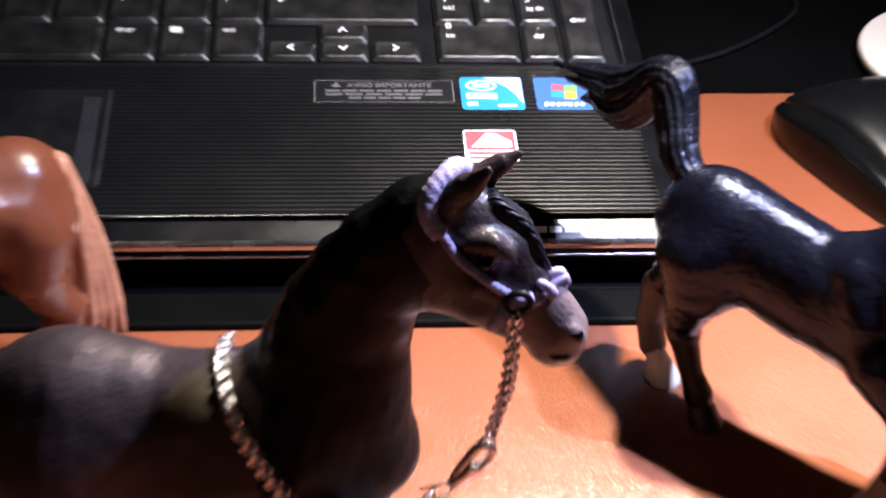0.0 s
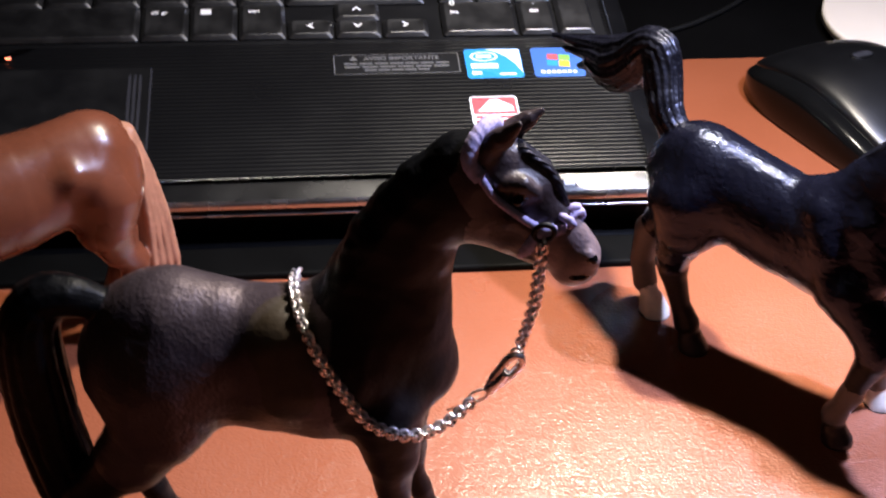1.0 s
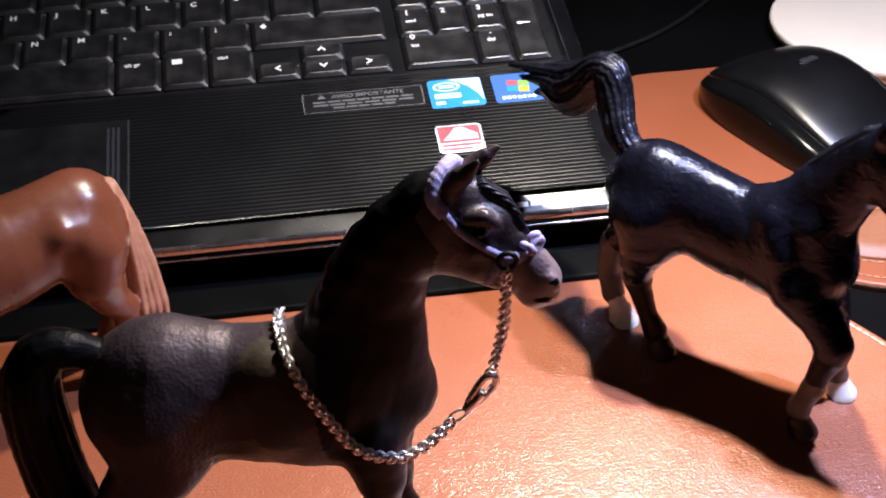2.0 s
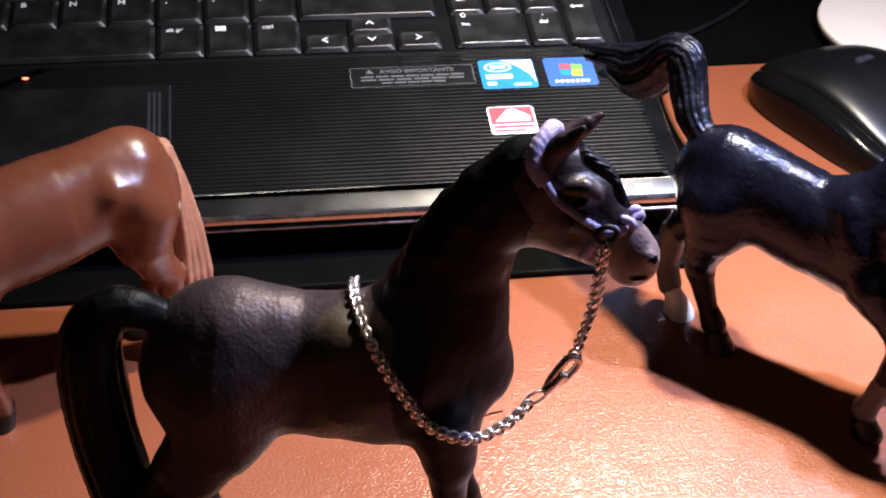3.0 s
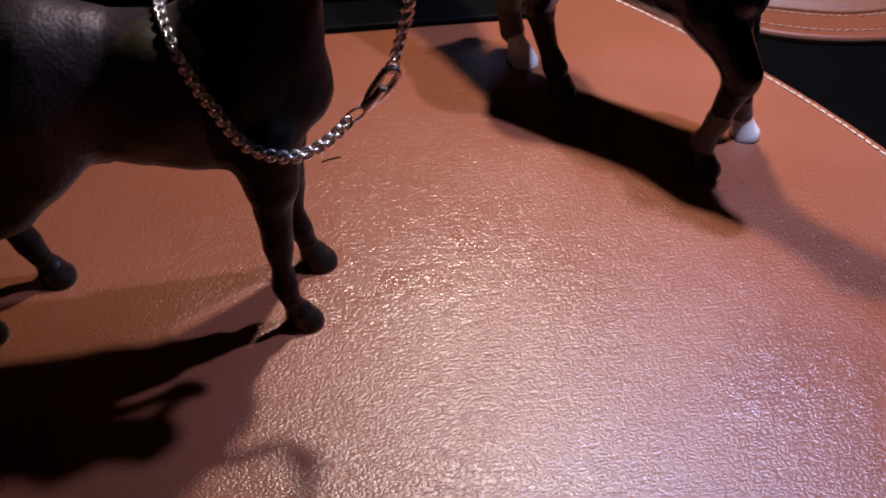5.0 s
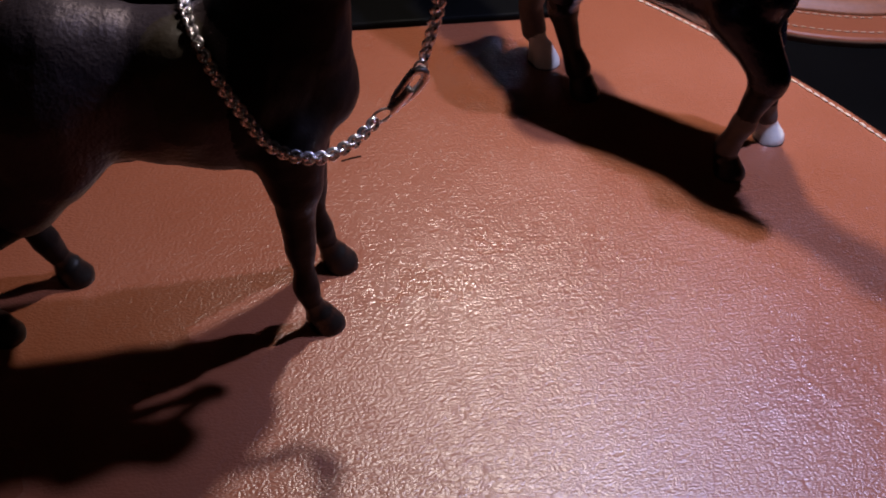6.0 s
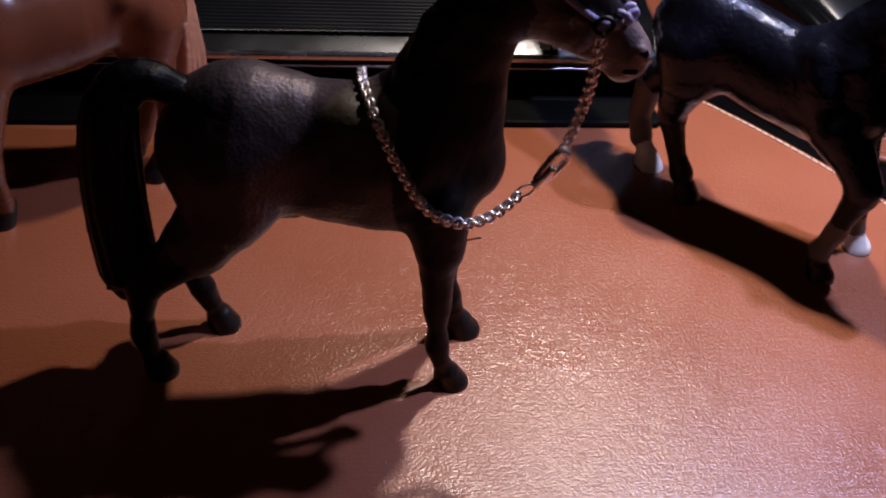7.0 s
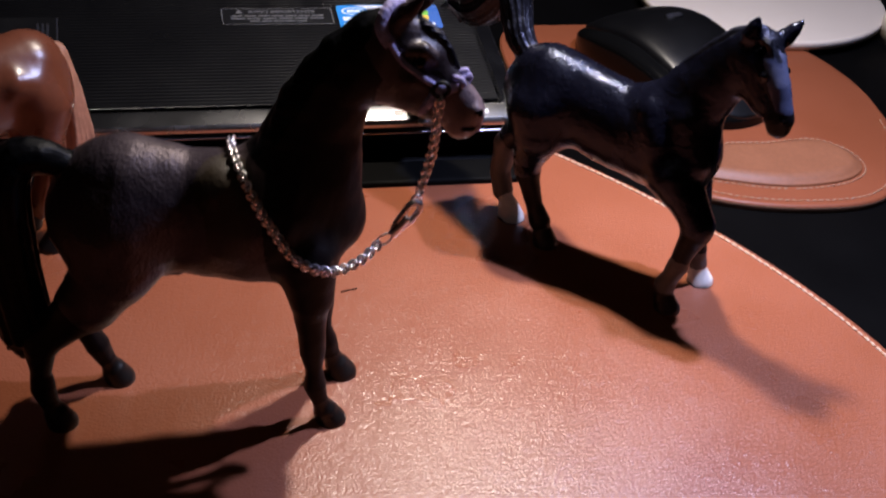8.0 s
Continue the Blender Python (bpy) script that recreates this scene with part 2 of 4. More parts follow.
def box_bm(x0, y0, z0, x1, y1, z1, bevel=0.0, segments=2):
    bm = bmesh.new()
    bmesh.ops.create_cube(bm, size=1)
    for v in bm.verts:
        v.co = Vector(((x0 + x1) / 2 + v.co.x * (x1 - x0), (y0 + y1) / 2 + v.co.y * (y1 - y0), (z0 + z1) / 2 + v.co.z * (z1 - z0)))
    if bevel:
        bmesh.ops.bevel(bm, geom=bm.edges[:], offset=bevel, segments=segments, profile=0.5, affect="EDGES")
    return bm


def smooth_loop(points, n):
    """A closed smooth curve through the points, as n points."""
    p = np.array(points, float)
    k = len(p)
    out = []
    for i in range(n):
        s = i / n * k
        j, f = int(s), s - int(s)
        a, b, c, d = p[(j - 1) % k], p[j % k], p[(j + 1) % k], p[(j + 2) % k]
        out.append(0.5 * (2 * b + (c - a) * f + (2 * a - 5 * b + 4 * c - d) * f ** 2 + (3 * b - a - 3 * c + d) * f ** 3))
    return np.array(out)


def smooth_line(points, n):
    p = np.array(points, float)
    p = np.vstack([2 * p[0] - p[1], p, 2 * p[-1] - p[-2]])
    k = len(p) - 3
    out = []
    for i in range(n):
        s = min(i / (n - 1) * k, k - 1e-9)
        j, f = int(s), s - int(s)
        a, b, c, d = p[j : j + 4]
        out.append(0.5 * (2 * b + (c - a) * f + (2 * a - 5 * b + 4 * c - d) * f ** 2 + (3 * b - a - 3 * c + d) * f ** 3))
    return np.array(out)


def even(points, step, closed=False):
    """Points spaced evenly along a line of points."""
    p = np.array(points, float)
    if closed:
        p = np.vstack([p, p[:1]])
    d = np.r_[0, np.cumsum(np.linalg.norm(np.diff(p, axis=0), axis=1))]
    n = max(2, int(round(d[-1] / step)))
    s = np.linspace(0, d[-1], n + 1)
    if closed:
        s = s[:-1]
    return np.stack([np.interp(s, d, p[:, k]) for k in range(p.shape[1])], 1)


def inset(loop, by):
    """A closed counter-clockwise outline moved inwards."""
    t = np.roll(loop, -1, 0) - np.roll(loop, 1, 0)
    t /= np.linalg.norm(t, axis=1)[:, None]
    return loop + by * np.stack([-t[:, 1], t[:, 0]], 1)


def sheet(name, loop, z0, z1, mats, parent=None, label="", round_by=1.0, dome=0.0):
    """A flat sheet with the outline and a rolled upper edge. mats: top and side."""
    n = len(loop)
    rings = [(0.0, z0), (0.0, z1 - round_by)]
    for k in range(1, 5):
        a = k / 4 * math.pi / 2
        rings.append((round_by * (1 - math.cos(a)), z1 - round_by * (1 - math.sin(a))))
    if dome:
        rings += [(round_by + dome * 0.45 * k, z1 + dome * (1 - (1 - k / 6) ** 2)) for k in range(1, 7)]
    verts, faces, idx = [], [], []
    for r, (by, z) in enumerate(rings):
        verts += [(x, y, z) for x, y in inset(loop, by)]
        if r:
            for i in range(n):
                j = (i + 1) % n
                faces.append(((r - 1) * n + i, (r - 1) * n + j, r * n + j, r * n + i))
                idx.append(1 if r < 3 else 0)
    faces.append(tuple(range((len(rings) - 1) * n, len(rings) * n)))
    idx.append(0)
    faces.append(tuple(reversed(range(n))))
    idx.append(1)
    ob = mesh_object(name, verts, faces, mats, parent, label, indices=idx)
    for p in ob.data.polygons:
        p.use_smooth = len(p.vertices) == 4
    return ob


def tube(name, path, radius, mats, parent=None, label="", sides=8, closed=False, bumps=0.0, pitch=2.0):
    """A round bar along points; bumps make it a plaited cord."""
    p = np.array(path, float)
    n = len(p)
    t = np.roll(p, -1, 0) - np.roll(p, 1, 0) if closed else np.gradient(p, axis=0)
    t /= np.linalg.norm(t, axis=1)[:, None]
    side = np.cross(t[0], (0.3, 0.2, 1.0))
    side /= np.linalg.norm(side)
    d = np.r_[0, np.cumsum(np.linalg.norm(np.diff(p, axis=0), axis=1))]
    verts, faces = [], []
    for i in range(n):
        side = side - (side @ t[i]) * t[i]
        side /= np.linalg.norm(side)
        up = np.cross(t[i], side)
        for k in range(sides):
            a = 2 * math.pi * k / sides
            r = radius * (1 + bumps * math.sin(2 * a + 2 * math.pi * d[i] / pitch))
            verts.append(p[i] + r * (math.cos(a) * side + math.sin(a) * up))
    m = n if closed else n - 1
    for i in range(m):
        j = (i + 1) % n
        for k in range(sides):
            l = (k + 1) % sides
            faces.append((i * sides + k, i * sides + l, j * sides + l, j * sides + k))
    if not closed:
        faces.append(tuple(reversed(range(sides))))
        faces.append(tuple(range((n - 1) * sides, n * sides)))
    return mesh_object(name, verts, faces, mats, parent, label, smooth=True)


def stitches(parent, line, length, radius, mat, z, name="stitch"):
    """Thread stitches that share one mesh, laid along evenly spaced points."""
    n = 6
    verts, faces = [], []
    for i in range(n + 1):
        s = -1 + 2 * i / n
        r = radius * (1 - 0.75 * s ** 4)
        for k in range(6):
            a = 2 * math.pi * k / 6
            verts.append((s * length / 2, r * math.cos(a), r * 0.8 * math.sin(a)))
            if i:
                faces.append(((i - 1) * 6 + k, (i - 1) * 6 + (k + 1) % 6, i * 6 + (k + 1) % 6, i * 6 + k))
    first = None
    for i in range(len(line) - 1):
        a, b = line[i], line[i + 1]
        c, ang = (a + b) / 2, math.degrees(math.atan2(b[1] - a[1], b[0] - a[0]))
        m = pose(c[0] * MM, c[1] * MM, z * MM, 0, 0, ang + random.uniform(-5, 5))
        if first is None:
            first = mesh_object(name, verts, faces, mat, parent, smooth=True)
            ob = first
        else:
            ob = new(name, first.data)
            ob.parent = parent
        ob.matrix_basis = m


# ---- figurines: soft blends of tapered limbs, turned into a surface ----
class Figure:
    def __init__(self, mats):
        self.limbs, self.mats, self.lift = [], mats, 0.0

    def limb(self, mat, *joints, wide=1.0, blend=2.5):
        """Joints (x, y, z, radius); wide: sideways width over height."""
        up = np.array((0, 0, self.lift, 0))
        self.limbs.append((mat, [np.array(j, float) + up for j in joints], wide, blend))
        return self

    def strands(self, mat, path, count, ends=None, blend=0.6, start=0.0):
        """Locks of hair round a path of (x, y, z, spread, radius); ends: where each lock runs out."""
        p = smooth_line(path, 3 * len(path) - 2)
        d = np.gradient(p[:, :3], axis=0)
        for k in range(count):
            a = start + 2 * math.pi * k / count
            lock = []
            for j in range(len(p)):
                n = np.cross(d[j], (0, 1, 0))
                n /= max(np.linalg.norm(n), 1e-6)
                q = p[j, :3] + p[j, 3] * (math.cos(a + 0.04 * j) * n + math.sin(a + 0.04 * j) * np.array((0, 1, 0)))
                lock.append((*q, p[j, 4] * random.uniform(0.9, 1.1)))
            if ends is not None:
                lock.append((*ends[k], 0.7))
            self.limb(mat, *lock, blend=blend)

    def mesh(self, step=1.0, relief=None):
        pts = np.array([j for _, joints, _, _ in self.limbs for j in joints])
        lo = (pts[:, :3] - pts[:, 3:]).min(0) - 4
        hi = (pts[:, :3] + pts[:, 3:]).max(0) + 4
        size = np.ceil((hi - lo) / step).astype(int) + 1
        field = np.full(size, 9.0, np.float32)
        owner, own = np.zeros(size, np.int8), np.full(size, 99.0, np.float32)
        turn = np.zeros(size, np.float32)
        axes = [lo[k] + step * np.arange(size[k]) for k in range(3)]

        def block(points, margin):
            q = np.array(points)
            i0 = np.maximum(0, ((q[:, :3].min(0) - margin - lo) / step).astype(int))
            i1 = np.minimum(size, ((q[:, :3].max(0) + margin - lo) / step).astype(int) + 2)
            return i0, i1

        for mat, joints, wide, blend in self.limbs:
            margin = max(j[3] for j in joints) * max(1, wide) + 5
            b0, b1 = block(joints, margin)
            mine, lie = np.full(b1 - b0, 9.0, np.float32), np.zeros(b1 - b0, np.float32)
            for a, b in zip(joints, joints[1:] if len(joints) > 1 else joints):
                i0, i1 = block((a, b), margin)
                g = np.meshgrid(*[axes[k][i0[k]:i1[k]] for k in range(3)], indexing="ij")
                d = b[:3] - a[:3]
                q = [g[k] - a[k] for k in range(3)]
                t = np.clip((q[0] * d[0] + q[1] * d[1] + q[2] * d[2]) / max(d @ d, 1e-6), 0, 1)
                e = [q[k] - t * d[k] for k in range(3)]
                dist = np.sqrt(e[0] ** 2 + (e[1] / wide) ** 2 + e[2] ** 2) - (a[3] + t * (b[3] - a[3]))
                dist = (dist * min(1.0, (1 + wide) / 2)).astype(np.float32)
                up = np.cross(d, (0, 1, 0))
                up = up / max(np.linalg.norm(up), 1e-6)
                way = np.arctan2(e[1] / wide, e[0] * up[0] + e[1] * up[1] + e[2] * up[2])
                sub = tuple(slice(i0[k] - b0[k], i1[k] - b0[k]) for k in range(3))
                nearer = dist < mine[sub]
                lie[sub] = np.where(nearer, way, lie[sub])
                mine[sub] = np.minimum(mine[sub], dist)
            if len(joints) > 1:
                mine = mine - 0.12 * blend
            box = tuple(slice(b0[k], b1[k]) for k in range(3))
            f = field[box]
            h = np.clip(0.5 + 0.5 * (f - mine) / blend, 0, 1)
            field[box] = f * (1 - h) + mine * h - blend * h * (1 - h)
            nearer = mine < own[box]
            owner[box] = np.where(nearer, self.mats.index(mat), owner[box])
            own[box] = np.where(nearer, mine, own[box])
            turn[box] = np.where(nearer, lie, turn[box])
        return self.surface(field, owner, turn, lo, step, relief)

    def surface(self, f, owner, turn, lo, step, relief):
        s = f < 0
        n = np.array(f.shape) - 1
        total, count = np.zeros((*n, 3), np.float32), np.zeros(n, np.float32)
        corner = {}
        for c in np.ndindex(2, 2, 2):
            corner[c] = tuple(slice(c[k], c[k] + n[k]) for k in range(3))
        for c in np.ndindex(2, 2, 2):
            for k in range(3):
                if c[k] == 0:
                    d = tuple(1 if i == k else c[i] for i in range(3))
                    fa, fb = f[corner[c]], f[corner[d]]
                    cross = (fa < 0) != (fb < 0)
                    w = np.where(cross, fa / np.where(cross, fa - fb, 1), 0)
                    for i in range(3):
                        total[..., i] += np.where(cross, c[i] + (w if i == k else 0), 0)
                    count += cross
        live = count > 0
        index = np.full(n, -1)
        index[live] = np.arange(live.sum())
        cells = np.argwhere(live)
        co = lo + step * (cells + total[live] / count[live][:, None])
        mat = owner[:-1, :-1, :-1][live]
        quads = []
        for k in range(3):
            i, j = (k + 1) % 3, (k + 2) % 3
            a = [slice(1, -1)] * 3
            b = [slice(1, -1)] * 3
            a[k], b[k] = slice(0, -1), slice(1, None)
            sa, sb = s[tuple(a)], s[tuple(b)]
            for flip, hit in ((False, sa & ~sb), (True, ~sa & sb)):
                e = np.argwhere(hit)
                e[:, i] += 1
                e[:, j] += 1
                q = []
                for di, dj in ((1, 1), (0, 1), (0, 0), (1, 0)):
                    c = e.copy()
                    c[:, i] -= di
                    c[:, j] -= dj
                    q.append(index[tuple(c.T)])
                q = np.stack(q, 1)
                quads.append(q[:, ::-1] if flip else q)
        quads = np.concatenate(quads)
        quads = quads[(quads >= 0).all(1)]
        for _ in range(2):
            total, count = np.zeros_like(co), np.zeros(len(co))
            for c in range(4):
                np.add.at(total, quads[:, c], co[quads[:, (c + 1) % 4]] + co[quads[:, (c + 3) % 4]])
                np.add.at(count, quads[:, c], 2)
            co = 0.45 * co + 0.55 * total / np.maximum(count, 1)[:, None]
        if relief:
            nrm = np.zeros_like(co)
            fn = np.cross(co[quads[:, 2]] - co[quads[:, 0]], co[quads[:, 3]] - co[quads[:, 1]])
            for c in range(4):
                np.add.at(nrm, quads[:, c], fn)
            nrm /= np.maximum(np.linalg.norm(nrm, axis=1), 1e-9)[:, None]
            co = co + nrm * relief(co, mat, turn[:-1, :-1, :-1][live])[:, None]
        return co, quads, mat[quads[:, 0]]


def lean(points, by=0.065):
    """The bay horse's neck and head carried a little forward."""
    p = np.array(points, float)
    turn = np.clip(p[:, 0] - 4, 0, None) * np.clip((p[:, 2] - 86) / 18, 0, 1)
    p[:, 0] += by * np.clip(p[:, 2] - 40, 0, None) * np.clip((p[:, 0] + 60) / 50, 0, 1)
    p[:, 1] -= 0.17 * turn
    p[:, 2] += 0.13 * turn
    return p


def hoof(fig, mat, x, y, size=1.0, lean=2.4):
    """A hoof that flares to a flat sole."""
    fig.limb(mat, (x - 0.3 * lean, y, 7.6 * size, 3.1 * size), (x + 0.35 * lean, y, 4.0 * size, 4.3 * size), (x + lean, y, 0.2, 5.4 * size), blend=0.8)
    if mat is M_HOOFWHITE:
        fig.limb(M_HOOF, (x + lean, y, -1.2, 5.6 * size), blend=0.4)


def figurine(name, fig, place, step, relief, label, category, group, stand=None, shape=None):
    co, quads, idx = fig.mesh(step, relief)
    if shape:
        co = shape(co)
    co[:, 2] -= 0.0 if stand is None else stand
    co[:, 2] = np.maximum(co[:, 2], 0)
    ob = mesh_object(name, co.tolist(), quads.tolist(), fig.mats, smooth=True, indices=idx.astype(np.int32).tolist())
    ob.matrix_basis = place
    return tagged(ob, label, category, group)

# ---- room and desk ----
def slab(name, x0, y0, z0, x1, y1, z1, mat, label, category):
    return tagged(from_bmesh(name, box_bm(x0, y0, z0, x1, y1, z1), mat), label, category, kind="structure")


slab("wall_north", -2000, 1600, -750, 2000, 1700, 1900, M_WALL, "dark painted wall behind the desk", "wall")
slab("wall_south", -2000, -2000, -750, 2000, -1900, 1900, M_WALL, "dark painted wall of the room", "wall")
slab("wall_east", 2000, -2000, -750, 2100, 1700, 1900, M_WALL, "dark painted side wall of the room", "wall")
slab("wall_west", -2100, -2000, -750, -2000, 1700, 1900, M_WALL, "dark painted side wall of the room", "wall")
slab("floor", -2100, -2000, -800, 2100, 1700, -750, M_WALL, "dark floor of the room", "floor")
slab("ceiling", -2100, -2000, 1900, 2100, 1700, 1950, M_WALL, "dim painted ceiling of the room", "ceiling")
desk = empty("desk", "black desk with a smooth worn top", "desk")
from_bmesh("desktop", box_bm(-800, -360, -34, 800, 700, -4, 3), M_DESK, desk)
for sx in (-770, 770):
    for sy in (-330, 670):
        from_bmesh("leg", box_bm(sx - 25, sy - 25, -750, sx + 25, sy + 25, -34, 2), M_DESK, desk)

# ---- tan leather desk pad, curved at its side, with a stitched rim ----
def pad_side(y):
    return 222.5 - 0.00222 * (y + 40) ** 2


ys = np.linspace(-190, 205, 60)
right = [(pad_side(y), y) for y in ys]
left = [(-240 - pad_side(y), y) for y in ys[::-1]]
pad_loop = even(np.array(right + left), 5.0, True)
desk_pad = empty("desk_pad", "tan leather desk pad with cream stitching along its curved rim", "desk pad")
sheet("leather_sheet", pad_loop, -4, 0, [M_PAD, M_SIDE], desk_pad, round_by=1.4)
rim = even(np.array([(pad_side(y) - 3.6, y - 0.4) for y in np.linspace(-150, 190, 80)]), 3.4)
stitches(desk_pad, rim, 3.0, 0.55, M_THREAD, 0.25)

# a hair on the leather
hair_line = tube("hair", even(smooth_line([(13.4, 69.8, 0.2), (16.4, 70.8, 0.25), (19.8, 71.6, 0.2)], 20), 0.8), 0.22, M_DESK)
tagged(hair_line, "short dark hair lying on the leather pad", "hair")

# ---- rust leather mouse pad with a wrist cushion ----
mat_loop = even(smooth_loop([(230, 118), (267, 124), (294, 155), (304, 200), (303, 240), (285, 278), (235, 298), (166, 300), (131, 292), (124, 240), (136, 185), (158, 149), (190, 126)], 200), 3.0, True)
mouse_pad = empty("mouse_pad", "rust brown leather mouse pad with stitched rim, on the desk", "mouse pad")
sheet("pad_sheet", mat_loop, -4, -0.2, [M_MAT, M_PIPING], mouse_pad, round_by=1.5)
cushion = even(smooth_loop([(227, 134), (252, 137), (267, 147), (267, 163), (254, 174), (231, 171.5), (206, 171), (186, 161), (186, 146), (205, 138)], 120), 2.0, True)
sheet("wrist_cushion", cushion, -0.4, 1.2, [M_SUEDE, M_SUEDE], mouse_pad, "worn lighter tan leather wrist cushion", round_by=1.2, dome=2.2)
rim_line = even(inset(mat_loop, 4.5), 3.2, True)
rim_line = np.roll(rim_line, -int(np.argmin(np.hypot(rim_line[:, 0] - 135, rim_line[:, 1] - 240))), 0)
stitches(mouse_pad, rim_line[int(len(rim_line) * 0.1) : int(len(rim_line) * 0.5)], 2.5, 0.4, M_TANTHREAD, 0.0)
stitches(mouse_pad, even(inset(cushion, -1.6), 3.0, True), 2.3, 0.4, M_TANTHREAD, 0.0)

# ---- toy horses ----
def hair_and_coat(hair, depth=0.6, groove=11, muscle=1.0):
    """Relief: soft muscles everywhere, long grooves in the hair."""
    def relief(co, mat, lie):
        out = np.zeros(len(co))
        for i, p in enumerate(co):
            v = Vector(p)
            n = muscle * (noise.noise(v * 0.07) * 0.5 + noise.noise(v * 0.22) * 0.25)
            if mat[i] in hair:
                n = 0.3 * n + depth * math.sin(lie[i] * groove + 1.2 * noise.noise(v * 0.06)) + 0.2 * noise.noise(v * 0.4)
            out[i] = n * 0.6
        return out
    return relief


# bay horse with a dark mane, its head turned a little
bay = Figure([M_BAY, M_BLACKHAIR, M_HOOF, M_BAYPALE, M_EYE, M_BAYLEG, M_BAYSHADE, M_BAYFACE, M_FORELOCK, M_BAYHALFLIT])
C, H, F, P, E, K, N, Q = M_BAY, M_BLACKHAIR, M_HOOF, M_BAYPALE, M_EYE, M_BAYLEG, M_BAYSHADE, M_BAYFACE
bay.limb(C, (-67, 0, 77, 19.9), (-52, 0, 73.6, 19.2), (-31, 0, 71.4, 20.4), wide=0.75, blend=6)
bay.limb(C, (-67, -5, 75, 15.8), (-76, -3, 75, 9.4), wide=0.7, blend=6)
bay.limb(M_BAYHALFLIT, (-40, -5.8, 83.8, 8.8), (-37.5, -7.8, 73, 8.8), blend=5)
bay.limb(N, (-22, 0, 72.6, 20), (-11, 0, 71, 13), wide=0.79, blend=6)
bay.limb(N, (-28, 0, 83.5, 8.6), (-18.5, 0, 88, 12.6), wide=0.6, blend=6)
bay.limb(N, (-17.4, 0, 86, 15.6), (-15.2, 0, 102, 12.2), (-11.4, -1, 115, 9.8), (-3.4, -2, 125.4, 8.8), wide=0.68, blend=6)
bay.lift = -4.4
bay.limb(Q, (1.5, -2, 133.5, 9.5), (9, -3, 129.2, 8.9), (16, -4.5, 122.4, 6.3), wide=0.74, blend=4)
bay.limb(Q, (-2, -1.5, 134.5, 5.5), (3.4, -1.5, 137.4, 5), wide=0.8, blend=4)
bay.limb(P, (17.0, -4.8, 121.0, 6.2), (21.6, -5.4, 117.6, 5.4), wide=0.74, blend=3)
bay.limb(Q, (4, -2, 124.6, 8), (10, -3.5, 121.4, 6.6), (15.5, -4.6, 119, 4.8), wide=0.78, blend=4)
bay.limb(P, (22.2, -5.5, 117, 5.2), (24.4, -5.9, 114.6, 5.5), (24.9, -6, 112.4, 5.0), wide=0.84, blend=3)
bay.limb(P, (24.6, -5.8, 109.8, 3.0), wide=0.95, blend=1.4)
bay.limb(E, (28.4, -7.4, 111.4, 0.45), (26.8, -10.0, 111.2, 0.45), (24.2, -10.8, 111.6, 0.3), blend=0.3)
bay.limb(E, (9.0, -10.0, 132.4, 1.6), blend=0.4)
bay.limb(Q, (5.6, -8.6, 136.2, 1.8), (9.2, -8.8, 136.2, 1.9), (12.4, -8.4, 133.8, 1.2), blend=1.8)
bay.limb(Q, (12, -0.5, 129, 3), (15.6, 2.2, 132.6, 1.9), blend=1.2)
bay.limb(Q, (8.6, -9.2, 127.4, 1.6), (13.0, -9.0, 124.6, 1.2), blend=2.0)
bay.limb(P, (26.4, -9.4, 117.6, 1.4), (28.2, -8.8, 115.2, 1.3), blend=1.0)
bay.limb(E, (27.9, -9.7, 116.2, 0.95), (27.0, -10.3, 116.8, 0.6), blend=0.4)
bay.limb(Q, (-2.0, -5, 138, 3.2), (0.8, -5.8, 142.6, 3.2), (4, -7, 147, 2.7), (6.9, -8, 151, 0.9), wide=0.75, blend=1.5)
bay.limb(Q, (2.6, 1.5, 139.5, 3.0), (6.4, 2.2, 142.8, 2.9), (10, 3.2, 145.2, 2.3), (13.1, 4, 147.2, 0.8), wide=0.75, blend=1.5)
bay.lift = 0.0
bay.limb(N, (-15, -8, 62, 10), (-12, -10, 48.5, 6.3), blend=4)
bay.limb(K, (-12, -10, 49, 6.2), (-10.8, -11, 35, 4.0), (-10.4, -11, 28, 3.9), (-9.6, -11.5, 21, 2.7), (-8.9, -11.5, 14.5, 3.4), (-7.4, -11.5, 9.5, 2.6), blend=2)
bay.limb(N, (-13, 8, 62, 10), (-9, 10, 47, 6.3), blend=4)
bay.limb(K, (-9, 10, 47, 6.2), (-6, 11, 31, 3.9), (-5, 11, 21, 2.7), (-3.6, 11.4, 14.5, 3.4), (-2, 11.8, 9.5, 2.6), blend=2)
hoof(bay, F, -5.6, -11.5, 0.93)
hoof(bay, F, -0.4, 11.8, 0.93)
bay.limb(C, (-72, -6, 70, 13), (-70, -9, 58, 11), (-77, -10, 48, 8.3), blend=8)
bay.limb(K, (-77, -10, 48, 8.1), (-80, -10, 45, 7.4), (-90, -10, 34, 5.2), (-92.5, -10, 30, 4.8), (-93.2, -10, 20, 3.0), (-92.8, -10.4, 14.5, 3.7), (-91.5, -10.5, 9.5, 2.9), blend=3)
bay.limb(C, (-72, 7, 70, 12), (-68, 9, 56, 10), (-72, 10, 46, 8), blend=4)
bay.limb(K, (-72, 10, 45, 7.8), (-75, 10, 40, 7), (-82, 10, 29, 5), (-80.5, 10, 21, 3.3), (-77.6, 10.2, 14.5, 3.7), (-75.4, 10.4, 9.5, 2.9), blend=3)
hoof(bay, F, -90, -10.5, 0.96)
hoof(bay, F, -73.4, 10.4, 0.93)
